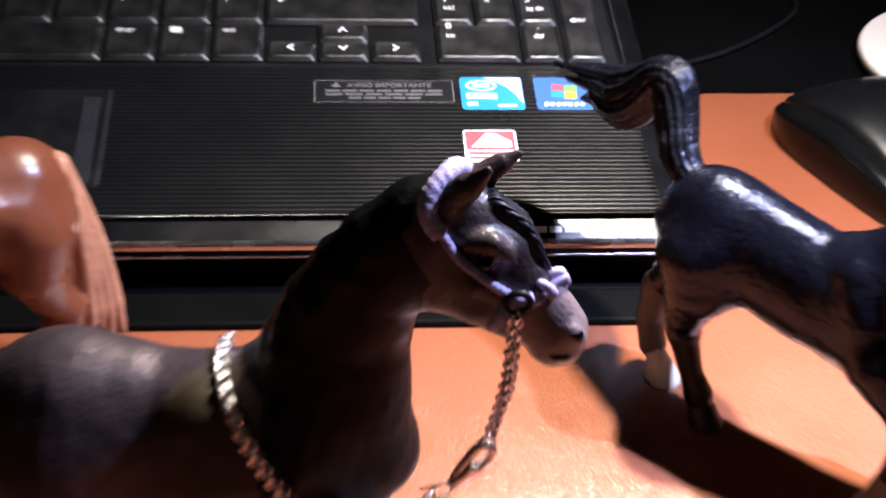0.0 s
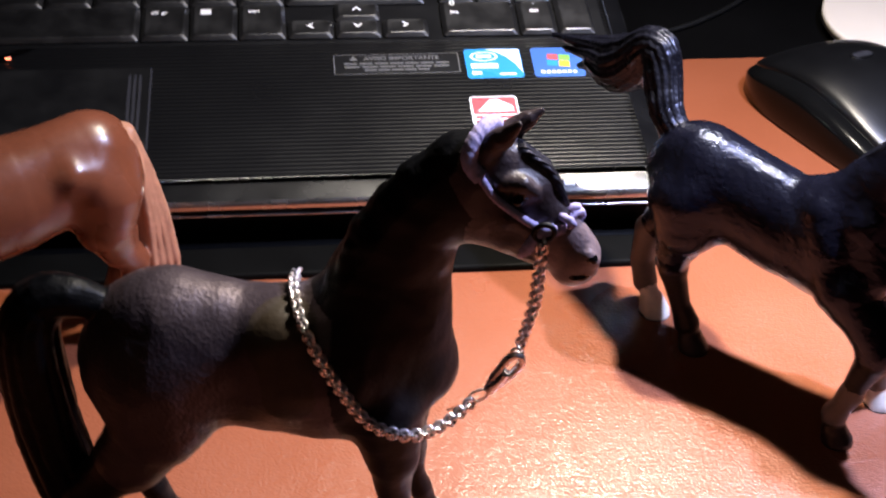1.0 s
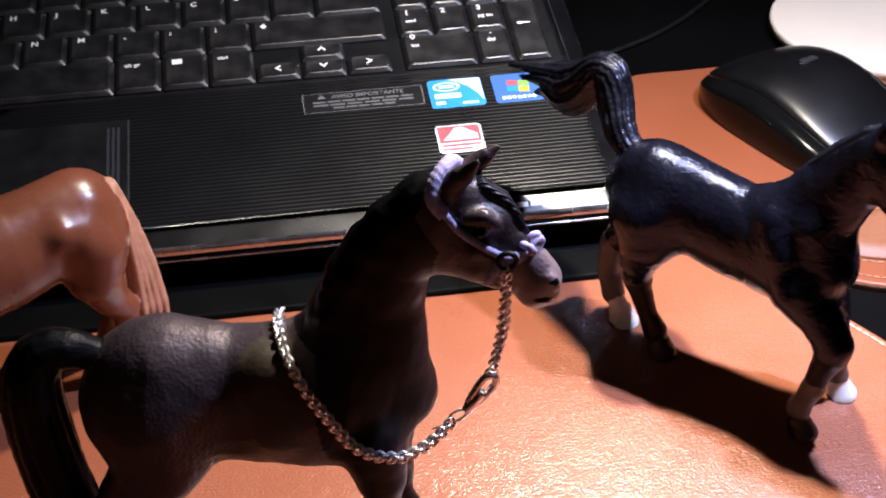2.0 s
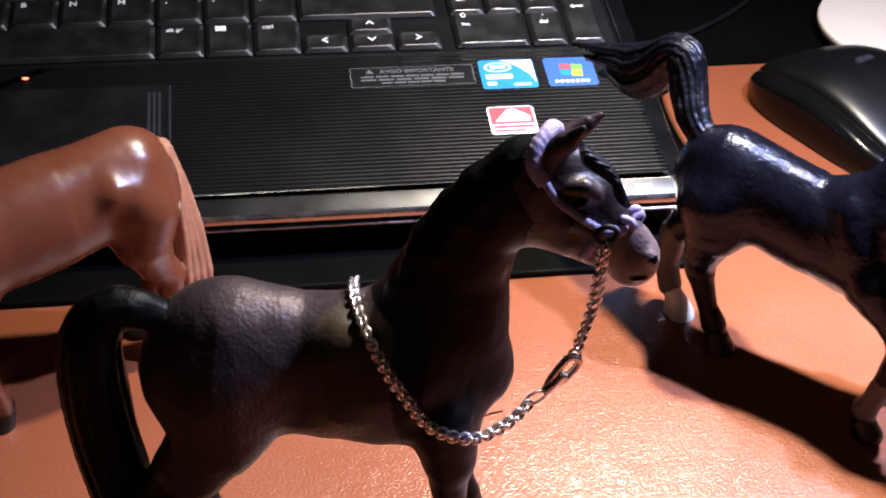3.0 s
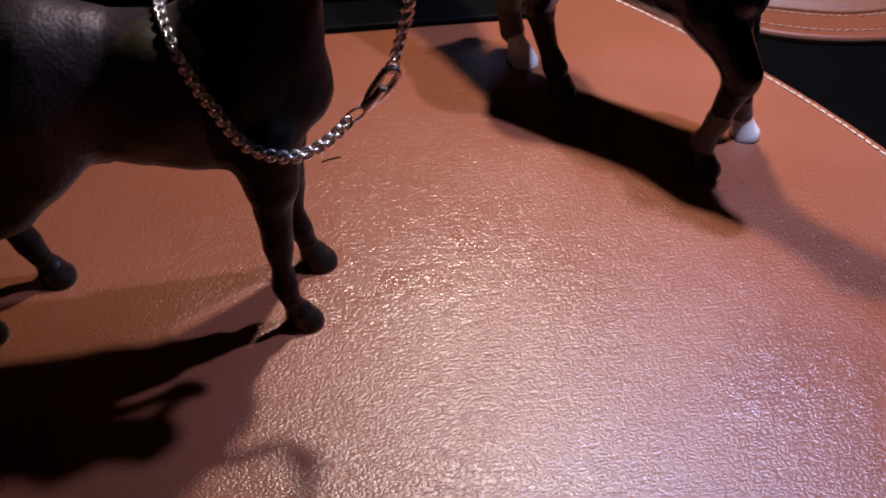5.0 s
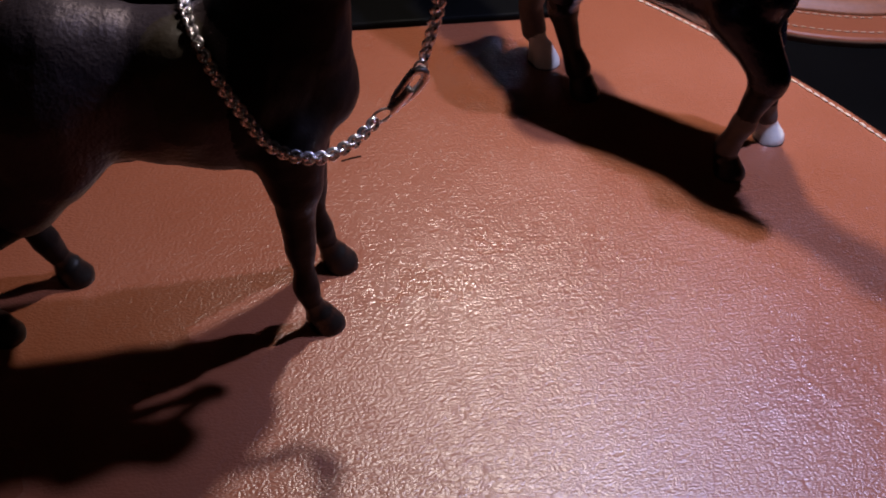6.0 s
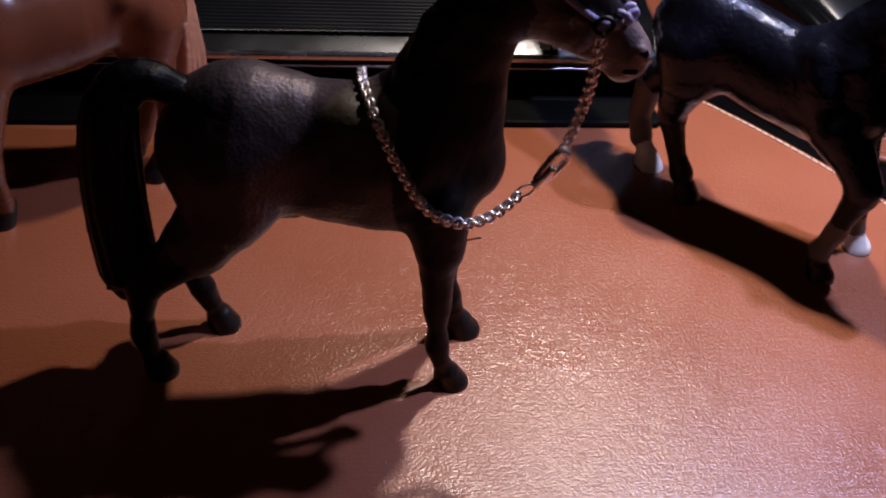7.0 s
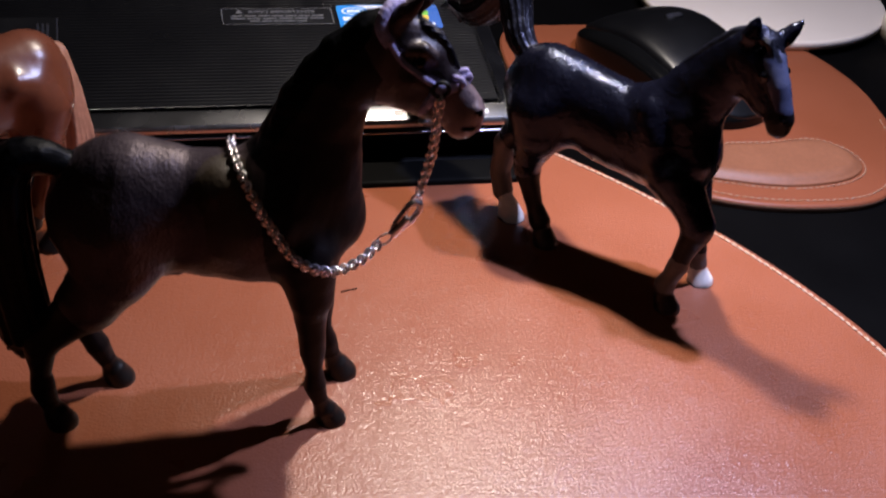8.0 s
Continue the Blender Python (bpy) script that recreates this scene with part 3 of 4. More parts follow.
bay.limb(H, *smooth_line([(-82, 0, 88, 3.4), (-90, -1, 92, 4.2), (-97, -2, 90, 4.8), (-100.5, -3, 80, 6.2), (-100, -3, 55, 7.2), (-97, -3, 32, 7.2), (-96.4, -3, 27, 6.4)], 19), wide=0.75, blend=1)
bay.strands(H, [(-80, 0, 87.5, 1.8, 1.8), (-90, -1, 92, 3.4, 2.0), (-97, -2, 90, 4.6, 2.1), (-100.5, -3, 80, 5.8, 2.1), (-100, -3, 55, 6.8, 2.1), (-97, -3, 32, 6.6, 2.0)], 13, [(-96.4 + random.uniform(-7, 7), -3 + random.uniform(-4, 4), random.uniform(24, 28)) for k in range(13)], blend=0.5)
bay.lift = -4.4
CREST = np.array([(-30, 95), (-27.5, 106.5), (-23.5, 118.8), (-19, 127), (-14.5, 133.6), (-8.5, 139.4), (-2.5, 142.6)])
for (x, z), (x1, z1) in zip(CREST, CREST[1:]):
    bay.limb(H, (x + 4.0, -1.0, z - 1.4, 5.2), (x1 + 3.4, -1.5, z1 - 2.6, 4.8), wide=1.0, blend=3)
mane = even(CREST, 3.6)
for k, (x, z) in enumerate(mane):
    steep = 1 - k / (len(mane) - 1)
    y = random.uniform(-3.2, 1.0)
    lift = random.uniform(-0.3, 1.1)
    bay.limb(H, (x + 3.2, y, z - 1.2, 2.2), (x - 0.4 - 0.5 * lift, y - 0.8, z + 0.3 * lift - 1.2, 1.7), (x - 2.2 * (0.4 + 0.6 * steep), y - 1.5, z - 5.0 - 2 * steep, 0.8), blend=1.0)
AXIS = [(3.0, -2.3, 132.8, 9.3), (9.0, -3, 129.0, 9.0), (13.6, -4.2, 124.8, 7.7), (17.2, -4.9, 121.4, 6.8)]
for k in range(9):
    turn = radians(-8 + 7.5 * k + random.uniform(-4, 4))
    strand = []
    for j, (x, y, z, r) in enumerate(AXIS[:4 if k % 3 else 3]):
        a, r = turn * (0.7, 1.0, 1.0, 0.8)[j] + random.uniform(-0.06, 0.06), r + (1.0, 1.1, 0.8, 0.2)[j] + 0.5 * (k % 2)
        strand.append((x + 0.6 * r * math.cos(a), y + 0.74 * r * math.sin(a), z + 0.8 * r * math.cos(a), (1.3, 1.0, 0.75, 0.4)[j]))
    bay.limb(M_FORELOCK, *strand, blend=0.3)
bay.lift = 0.0
bay.limb(C, (-56, -2, 54, 2.4), (-52, -2, 53, 1.5), blend=3)
figurine("toy_horse", bay, pose(0.0038, 0.0117, 0, 0, 0, -3.6) @ Matrix.Scale(1.022, 4), 0.5, hair_and_coat((1,), 0.08, 13, 1.5),
         "dark bay toy horse with black mane and raised tail", "toy horse", "toy horses", shape=lean)

# black foal trotting away from the laptop
foal = Figure([M_FOAL, M_FOALHAIR, M_HOOF, M_FOALLEG, M_HOOFWHITE, M_EYE, M_FACESTRIP, M_FOALDARK])
C, H, F, S, W, E, Z, D = M_FOAL, M_FOALHAIR, M_HOOF, M_FOALLEG, M_HOOFWHITE, M_EYE, M_FACESTRIP, M_FOALDARK
foal.limb(C, (-68, 0, 64.5, 16), (-52, 0, 61.6, 16.3), (-36, 0, 59.0, 16.4), (-20, 0, 60.5, 18.3), wide=0.72, blend=6)
foal.limb(C, (-66, -2, 62, 15), (-76, -1, 60, 8), wide=0.75, blend=6)
foal.limb(C, (-18, 0, 60, 16), (-12, 0, 58, 12), wide=0.8, blend=6)
foal.limb(C, (-25, -6.5, 73, 5.5), (-19, -9.5, 64, 5.8), (-13, -10, 54, 5.5), blend=2.5)
foal.limb(C, (-12, -5, 74, 6.5), (-5, -5.5, 60, 6), blend=3)
foal.limb(C, (-18, 0, 70, 14), (-10.5, -0.5, 83, 11.3), (-2.5, -0.8, 96, 8.8), (3, -1, 103, 7.4), wide=0.62, blend=6)
foal.limb(C, (4, -1, 103, 7.0), (9.5, -2.5, 101, 6.6), (15.5, -5.5, 94, 5.0), (19.5, -8, 88, 4.2), wide=0.85, blend=4)
foal.limb(C, (6, -1.5, 95.5, 6.4), (12.5, -5, 90, 4.4), wide=0.8, blend=4)
foal.limb(D, (20.4, -8.8, 87, 4.5), (20.6, -8.8, 84.8, 4.0), wide=0.9, blend=2)
# blue-grey strip down the front of the face
foal.limb(Z, (12, -4.2, 104.2, 3.8), (17.2, -7.2, 97.6, 3.3), (20.8, -9.2, 91.4, 2.4), blend=2.5)
for k in range(5):
    y = -4.4 + 2.2 * k
    foal.limb(H, (4, -0.6 + y * 0.4, 111.4, 1.7), (9.6, -1.8 + y * 0.8, 110.6, 1.5), (14.6, -3.6 + y * 0.7, 105.6 - 0.9 * (k % 2), 0.7), blend=0.3)
foal.limb(E, (11.2, -8.8, 100.6, 1.7), blend=0.6)
foal.limb(E, (15.6, 2.2, 99.6, 1.6), blend=0.6)
foal.limb(E, (22.2, -12.4, 88.6, 0.9), blend=0.5)
foal.limb(C, (2.2, -4.0, 106, 2.6), (3.0, -4.8, 111, 3.2), (3.7, -5.1, 114.8, 2.3), (4.2, -5.3, 117.4, 1.0), wide=0.85, blend=1.2)
foal.limb(C, (9, 3.2, 106.4, 2.6), (11.8, 4.9, 110, 3.1), (13.8, 6.0, 113.2, 2.3), (15.4, 6.8, 115.8, 1.0), wide=0.85, blend=1.5)
foal.limb(C, (-12, -8, 52, 9.2), (-4, -9, 45, 6.8), (2.4, -10.2, 37.6, 5.5), blend=4)
foal.limb(D, (2.0, -10.4, 33.5, 4.8), (-0.6, -11.1, 24, 3.4), blend=3)
foal.limb(S, (-1.4, -11.3, 19, 3.9), (-3.0, -11.7, 13.6, 3.2), (-4.2, -12, 9.4, 4.0), blend=2)
hoof(foal, F, -4, -12.4, 0.95)
foal.limb(C, (-12, 8, 52, 9), (-7, 9, 38, 5.6), (-4, 10, 26, 4.0), blend=4)
foal.limb(D, (-3, 10.5, 23, 3.8), (-2, 11.3, 15, 2.7), blend=3)
foal.limb(S, (-2, 11.5, 13, 2.7), (-1, 12, 8, 3.3), blend=3)
hoof(foal, W, -1, 12.3, 0.92)
foal.limb(C, (-68, -7, 58, 12), (-66, -8, 50, 10), (-69, -7, 38, 6.0), (-70, -6, 32, 4.7), blend=4)
foal.limb(D, (-69, -6, 28, 4.0), (-65, -5, 16, 2.9), (-62, -4, 9, 3.9), blend=3)
hoof(foal, F, -60.5, -4, 0.95)
foal.limb(C, (-70, 6, 58, 12), (-73, 7, 46, 9.5), (-82, 7, 36, 6), blend=4)
foal.limb(S, (-86, 7, 30, 5), (-87, 6, 18, 3.6), (-84, 5, 10, 3.9), blend=3)
hoof(foal, W, -80.5, 3.8)
ends = []
for k in range(9):
    t = (1 + math.cos(2 * math.pi * k / 9 + 0.6)) / 2
    ends.append((-141 + 25 * t ** 1.4 + random.uniform(-2, 2), 25 - 5 * t + 1.5 * math.sin(k), 77.0 - 10.5 * t ** 0.7 + random.uniform(-1, 1)))
foal.strands(H, [(-77, 0, 72, 2.0, 2.1), (-85.5, 3.6, 79, 3.2, 2.3), (-90.6, 8.3, 86.6, 3.6, 2.5), (-94.4, 11, 93.0, 3.6, 2.6), (-99.6, 14, 91.4, 4.2, 2.7), (-106, 17, 83, 6.2, 2.8), (-114, 19.5, 77.4, 6.6, 2.8), (-123, 22, 76.4, 4.8, 2.0)], 9, ends, blend=0.9)
foal.limb(H, (-79, 0, 74, 2.8), (-90.6, 8.3, 86.6, 3.8), (-94.4, 11, 92.4, 3.8), (-99.6, 14, 90.4, 4.4), (-106, 17, 82, 6.8), (-114, 19.5, 76.4, 7.0), (-125, 22, 76.4, 4.4), wide=0.8, blend=1)
foal.limb(H, (-20, 0, 86, 2.6), (-12, -0.5, 97, 3.0), (-3, -0.6, 107, 3.0), (4, -0.7, 110.6, 2.8), (9, -1.4, 108.4, 2.4), wide=0.8, blend=2)
figurine("toy_foal", foal, pose(0.1467, 0.0590, 0, 0, 0, -43.5) @ Matrix.Scale(1.025, 4), 0.55, hair_and_coat((1,), 0.45, 7),
         "glossy blue-black toy foal with white hooves and lifted tail", "toy horse", "toy horses")

# chestnut horse standing with its rump to the others
chestnut = Figure([M_CHESTNUT, M_FLAXEN, M_HOOF])
C, H, F = M_CHESTNUT, M_FLAXEN, M_HOOF
chestnut.limb(C, (-33, 0, 75, 17.2), (-19, 0, 73, 18.2), (-5, 0, 72, 19.5), (24, 0, 71, 19.5), wide=0.8, blend=6)
chestnut.limb(C, (-23, 12, 79, 5), (-29, 12, 76, 6), wide=1.0, blend=5)
chestnut.limb(C, (-34, 4, 71, 13.5), (-40, 3, 69, 9.5), wide=0.85, blend=6)
chestnut.limb(C, (28, 0, 72, 18), (38, 0, 70, 13), wide=0.8, blend=6)
chestnut.limb(C, (32, 0, 84, 16), (44, 0, 104, 12), (52, 0, 120, 9.5), wide=0.65, blend=6)
chestnut.limb(C, (52, 0, 122, 9), (62, 0, 115, 8.5), (76, 0, 102, 5.5), wide=0.75, blend=4)
chestnut.limb(C, (51, -4, 130, 2.8), (53, -5, 138, 0.9), blend=1.5)
chestnut.limb(C, (51, 4, 130, 2.8), (53, 5, 138, 0.9), blend=1.5)
chestnut.limb(C, (-35, 8, 67, 12.5), (-33, 9, 55, 10), (-37, 9, 43, 6.5), (-42, 9, 36, 5), (-41, 9, 22, 3.5), (-40, 9.5, 11, 3.8), (-38, 9.5, 6, 4.2), blend=4)
chestnut.limb(C, (-36, -8, 67, 12.5), (-36, -9, 55, 10), (-42, -9, 42, 6.5), (-47, -9, 34, 5), (-44, -9, 22, 3.5), (-41, -9.5, 11, 3.8), (-39, -9.5, 6, 4.2), blend=4)
chestnut.limb(C, (28, -8, 60, 9.5), (30, -9, 48, 7), (31, -10, 31, 4.6), (31, -10, 18, 3.3), (32, -10, 8, 3.8), blend=4)
chestnut.limb(C, (28, 8, 60, 9.5), (29, 9, 46, 7), (29, 8.5, 31, 4.6), (27, 8, 18, 3.3), (24.5, 7, 8, 3.8), blend=4)
for x, y in ((-37, 9.5), (-38, -9.5), (33, -10), (23.5, 7)):
    hoof(chestnut, F, x, y)
for k in range(9):
    a = -1 + k / 4
    b = 1.2 if k % 2 else -1.0
    chestnut.limb(H, (-42, 1.5 + a * 1.2, 88.0 - abs(a), 1.6), (-47.6 + a * 1.2, 3.0 + a + b, 82.5 - a, 1.7), (-50.8 + a * 2.8, 4.8 + a + b, 66, 1.8), (-52.6 + a * 4.6, 6.2 + a + b, 48, 1.9), (-53.4 + a * 6.0, 6.8 + a + b, 28 + 2 * (k % 2), 1.8), (-53.8 + a * 6.6, 6.8 + a + b, 15 + 4 * (k % 3), 0.9), blend=0.25)
chestnut.limb(H, (32, 0, 100, 3.5), (42, 0, 119, 4), (50, 0, 129, 3.5), wide=0.8, blend=2)
figurine("toy_horse", chestnut, pose(-0.1240, 0.0965, 0, 0, 0, 212) @ Matrix.Scale(0.928, 4), 0.6, hair_and_coat((1,), 0.1, 5, 0.3),
         "shiny orange chestnut toy horse with a flaxen tail", "toy horse", "toy horses", 0.0)

# ---- laptop: one thing; its deck slopes up to the back ----
SLOPE = math.atan(0.1736)
laptop = empty("laptop", "black laptop with a striped palm rest and chrome front trim", "laptop")
LIP, RIGHT, LEFT, BACK = 157.0, 107.5, -276.0, 392.0
deck_pose = pose(-0.0002, 0.1570, 0.02435, 0, 0, 1.44) @ Matrix.Rotation(SLOPE, 4, "X")
laptop.matrix_basis = deck_pose
CS = 1 / math.cos(SLOPE)


def on_deck(y):
    """Distance behind the lip, along the deck."""
    return (y - LIP) * CS


DEEP = on_deck(BACK)


def body_outline(x0, x1, y0, y1, r, n=8):
    pts = []
    for cx, cy, a0 in ((x1 - r, y0 + r, -90), (x1 - r, y1 - r, 0), (x0 + r, y1 - r, 90), (x0 + r, y0 + r, 180)):
        pts += [(cx + r * math.cos(radians(a0 + 90 * k / n)), cy + r * math.sin(radians(a0 + 90 * k / n))) for k in range(n + 1)]
    return np.array(pts)


base = body_outline(LEFT, RIGHT, 0, DEEP, 9)
sheet("base", inset(base, 2.5), -19, -7.5, [M_BASE, M_BASE], laptop, round_by=1)
sheet("chrome_band", inset(base, -0.3), -8.6, -7.8, [M_CHROME, M_CHROME], laptop, "thin chrome trim line", round_by=0.5)
sheet("rim", inset(base, 0.5), -12.0, -8.6, [M_BASE, M_BASE], laptop, round_by=0.3)
sheet("palm_rest", inset(base, 11.4), -2.6, 0, [M_DECK, M_DECK], laptop, "black palm rest with fine engraved lines", round_by=0.05)


def edge_strip(name, rings, mat, label):
    n = len(base)
    verts = [(x, y, z) for by, z in rings for x, y in inset(base, by)]
    faces = [(r * n + i, r * n + (i + 1) % n, (r + 1) * n + (i + 1) % n, (r + 1) * n + i) for r in range(len(rings) - 1) for i in range(n)]
    return mesh_object(name, verts, faces, mat, laptop, label, smooth=True)


ROLL = [(2.0 + 0.95 * k, -0.18 * (9.5 - 0.95 * k) - 0.0095 * (9.5 - 0.95 * k) ** 2) for k in range(11)]
edge_strip("rolled_edge", ROLL, M_GLOSS, "glossy rolled front edge of the palm rest")
edge_strip("silver_bevel", [(0.35, -5.5), (0.5, -4.6), (1.0, -3.4), (2.0, -2.57)], M_CHROME, "sloping silver edge of the palm rest")
edge_strip("lower_lip", [(0.6, -7.9), (0.3, -5.9), (0.35, -5.5)], M_BASE, "matt black lower lip")
sheet("keyboard_well", body_outline(-266, 95.5, on_deck(243.5), on_deck(362), 3), -0.5, 0.25, [M_BODY, M_BODY], laptop, round_by=0.2)
for sx in (LEFT + 40, RIGHT - 40):
    for y in (30, DEEP - 12):
        from_bmesh("foot", box_bm(sx - 12, y - 4, -22.0, sx + 12, y + 4, -18.5, 1), M_BODY, laptop)

# black wedge stand that lifts the back of the laptop
stand = empty("laptop_stand", "black wedge stand under the tilted laptop", "laptop stand")
stand.matrix_basis = pose(-0.0002, 0.1570, 0.0, 0, 0, 1.44)
def wedge_part(name, outline, up, label=""):
    """A piece of the stand: an outline with a rounded rim, rising to the back."""
    n = len(outline)
    top = lambda y: up + max(0.0, y) * math.tan(SLOPE)
    verts = [(x, y, 0.1 if y < 30 else -3.9) for x, y in outline]
    verts += [(x, y, top(y) - 1.0) for x, y in outline] + [(x, y, top(y) - 0.3) for x, y in inset(outline, 0.4)] + [(x, y, top(y)) for x, y in inset(outline, 1.2)]
    faces = [(r * n + i, r * n + (i + 1) % n, (r + 1) * n + (i + 1) % n, (r + 1) * n + i) for r in range(3) for i in range(n)]
    return mesh_object(name, verts, faces + [tuple(range(3 * n, 4 * n)), tuple(reversed(range(n)))], M_BASE, stand, label)


wedge_part("wedge", body_outline(LEFT + 20, RIGHT - 4, 1.2, 215, 8), 1.6)
wedge_part("front_lip", body_outline(LEFT + 20, RIGHT - 4, -16.0, 1.0, 3), 2.6, "low black front lip")


def text(name, words, x, y, z, size, mat, parent, align="LEFT", turn=0.0):
    cu = bpy.data.curves.new(name, "FONT")
    cu.body, cu.size, cu.align_x, cu.offset = words, size * MM, align, 0.022 * size * MM
    tmp = bpy.data.objects.new(name, cu)
    scene.collection.objects.link(tmp)
    me = bpy.data.meshes.new_from_object(tmp.evaluated_get(bpy.context.evaluated_depsgraph_get()))
    bpy.data.objects.remove(tmp)
    me.materials.clear()
    me.materials.append(mat)
    ob = new(name, me)
    ob.parent = parent
    ob.matrix_basis = pose(x * MM, y * MM, z * MM, 0, 0, turn)
    return ob


KEY_H = 2.6
key_meshes = {}


def key(x0, y0, x1, y1):
    """A keycap: sloping sides and a slightly dished top."""
    w, d = round(x1 - x0, 1), round(y1 - y0, 1)
    if (w, d) not in key_meshes:
        g, t = 0.35, 1.7
        loops = []
        for by, z in ((g, 0.2), (g, 0.9), (t, KEY_H - 0.25), (t + 0.5, KEY_H), (t + 2.2, KEY_H - 0.15)):
            loops.append([(x, y, z) for x, y in body_outline(by, w - by, by * 0.8, d - by * 0.8, 1.1 if z < KEY_H - 0.3 else 1.6, 3)])
        n = len(loops[0])
        faces = []
        for r in range(1, len(loops)):
            for i in range(n):
                j = (i + 1) % n
                faces.append(((r - 1) * n + i, (r - 1) * n + j, r * n + j, r * n + i))
        faces.append(tuple(range((len(loops) - 1) * n, len(loops) * n)))
        ob = mesh_object("key", [v for l in loops for v in l], faces, M_KEY, laptop)
        key_meshes[(w, d)] = ob.data
    else:
        ob = new("key", key_meshes[(w, d)])
        ob.parent = laptop
    ob.matrix_basis = pose(x0 * MM, y0 * MM, 0.25 * MM)
    return ob


R0 = on_deck(245.2)
ROW = 19.6
ROW0 = 22.0
PX = 19.5
KZ = KEY_H + 0.05


def glyph(k, words, x, y, size=3.4, mat=M_GLYPH):
    return text("print", words, x * MM / MM, y, KZ, size, mat, k)


def row_y(n):
    return R0 + (ROW0 + (n - 1) * ROW if n else 0)


def row_of(x_start, row, letters, count):
    for i in range(count):
        x = x_start - i * PX
        k = key(x - PX, row_y(row), x, row_y(row + 1))
        if i < len(letters) and letters[i]:
            if letters[i] == "menu":
                mesh_object("print", [(4.5, 14.8, KZ), (8.8, 14.8, KZ), (8.8, 18.2, KZ), (4.5, 18.2, KZ)], [(0, 1, 2, 3)], M_GLYPH, k)
            else:
                glyph(k, letters[i], 4.2, (15.5 if row == 0 else 13.2), 4.3 if len(letters[i]) == 1 else 3.2)


# bottom row: ctrl, menu, alt gr, long space bar, then the rest to the left
row_of(-35.6, 0, ["ctrl", "menu", "alt gr"], 3)
key(-35.6 - 3 * PX - 98, R0, -35.6 - 3 * PX, row_y(1))
row_of(-35.6 - 3 * PX - 98, 0, ["alt", "", "fn"], 3)
# shift row
k = key(-36.0, row_y(1), 22.6, row_y(2))
mesh_object("print", [(4.2, 14.0, KZ), (5.8, 15.9, KZ), (7.4, 14.0, KZ), (5.8, 12.1, KZ)], [(0, 2, 1), (0, 3, 2)], M_GLYPH, k)
row_of(-36.0, 1, [";", ":", ",", "M", "N", "B", "V", "C", "X", "Z"], 11)
# home row and enter
row_of(-6.9, 2, ["~", "º", "Ç", "L", "K", "J", "H", "G", "F", "D", "S", "A"], 13)
key(-6.9, row_y(2), 22.6, row_y(3))
key(8.0, row_y(3), 22.6, row_y(4))
row_of(8.0, 3, ["", "", "´", "P", "O", "I", "U", "Y", "T", "R", "E", "W", "Q"], 14)
row_of(22.6, 4, ["", "", "", "", "0", "9", "8", "7", "6", "5", "4", "3", "2", "1"], 14)
# arrow keys
ARROW = [(0, -1.6, 0), (1.9, 0.9, 0), (1.3, 1.4, 0), (0, -0.2, 0), (-1.3, 1.4, 0), (-1.9, 0.9, 0)]


def arrow(k, x, y, turn):
    c, s = math.cos(radians(turn)), math.sin(radians(turn))
    mesh_object("print", [(x + c * a - s * b, y + s * a + c * b, KZ) for a, b, _ in ARROW], [(0, 1, 2, 3), (0, 3, 4, 5)], M_GLYPH, k)


half = ROW0 / 2
arrow(key(-35.4, R0, -16.4, R0 + half * 1.05), 9.5, 6.4, -90)
arrow(key(-16.2, R0, 3.0, R0 + half * 0.98), 9.5, 6.2, 0)
arrow(key(-16.2, R0 + half, 3.0, R0 + ROW0), 9.5, 6.2, 180)
arrow(key(3.2, R0, 22.4, R0 + half * 1.05), 9.5, 6.4, 90)
# number pad
NX = 27.6
k = key(NX, R0, NX + 31.8, row_y(1))
glyph(k, "0", 4.4, 18.6, 4.6)
glyph(k, "ins", 4.2, 13.0, 3.2)
k = key(NX + 32.2, R0, NX + 47.8, row_y(1))
glyph(k, ".", 7, 18.4, 4)
glyph(k, "del", 5.2, 13.0, 3.2)
for r in range(4):
    for c in range(3):
        y0 = row_y(1) + 0.3 + r * ROW
        k = key(NX + c * 16.1, y0, NX + c * 16.1 + 15.7, y0 + ROW - 0.3)
        word = ["1", "2", "3", "4", "5", "6", "7", "8", "9", "", "/", "*"][r * 3 + c]
        glyph(k, word, 4.2, 13.6, 4.6)
        low = ["end", "", "pg dn", "", "", "", "", "", "", "", "", ""][r * 3 + c]
        if low:
            glyph(k, low, 4.2, 8.2, 3.0)
k = key(NX + 48.3, R0, NX + 64.0, row_y(2))
mesh_object("print", [(4, 24, KZ), (6, 25.4, KZ), (6, 24.5, KZ), (10, 24.5, KZ), (10, 23.5, KZ), (6, 23.5, KZ), (6, 22.6, KZ)], [(0, 6, 5, 2), (0, 2, 1), (2, 5, 4, 3)], M_GLYPH, k)
key(NX + 48.3, row_y(2) + 0.3, NX + 64.0, row_y(4))

# touchpad with its scroll strip, and the status light
TR, TT = -88.5, on_deck(230.6)
touch = sheet("touchpad", body_outline(TR - 110, TR, on_deck(181), TT, 2), -0.2, 0.12, [M_PADDLE, M_PADDLE], laptop, "matt black touchpad with a grey scroll strip", round_by=0.1)
for i in range(3):
    x = TR - 8.6 + i * 2.0
    from_bmesh("scroll_line", box_bm(x, on_deck(183), 0.13, x + 1.1, TT - 4.5, 0.2), M_SCROLL, touch)
from_bmesh("touchpad_edge", box_bm(TR - 0.5, on_deck(182), 0.05, TR + 0.3, TT - 0.5, 0.3), M_SCROLL, touch)
from_bmesh("status_light", box_bm(-145.3, on_deck(237.2), 0.0, -143.1, on_deck(238.2), 0.3, 0.1), M_LED, laptop, "orange glowing status light")


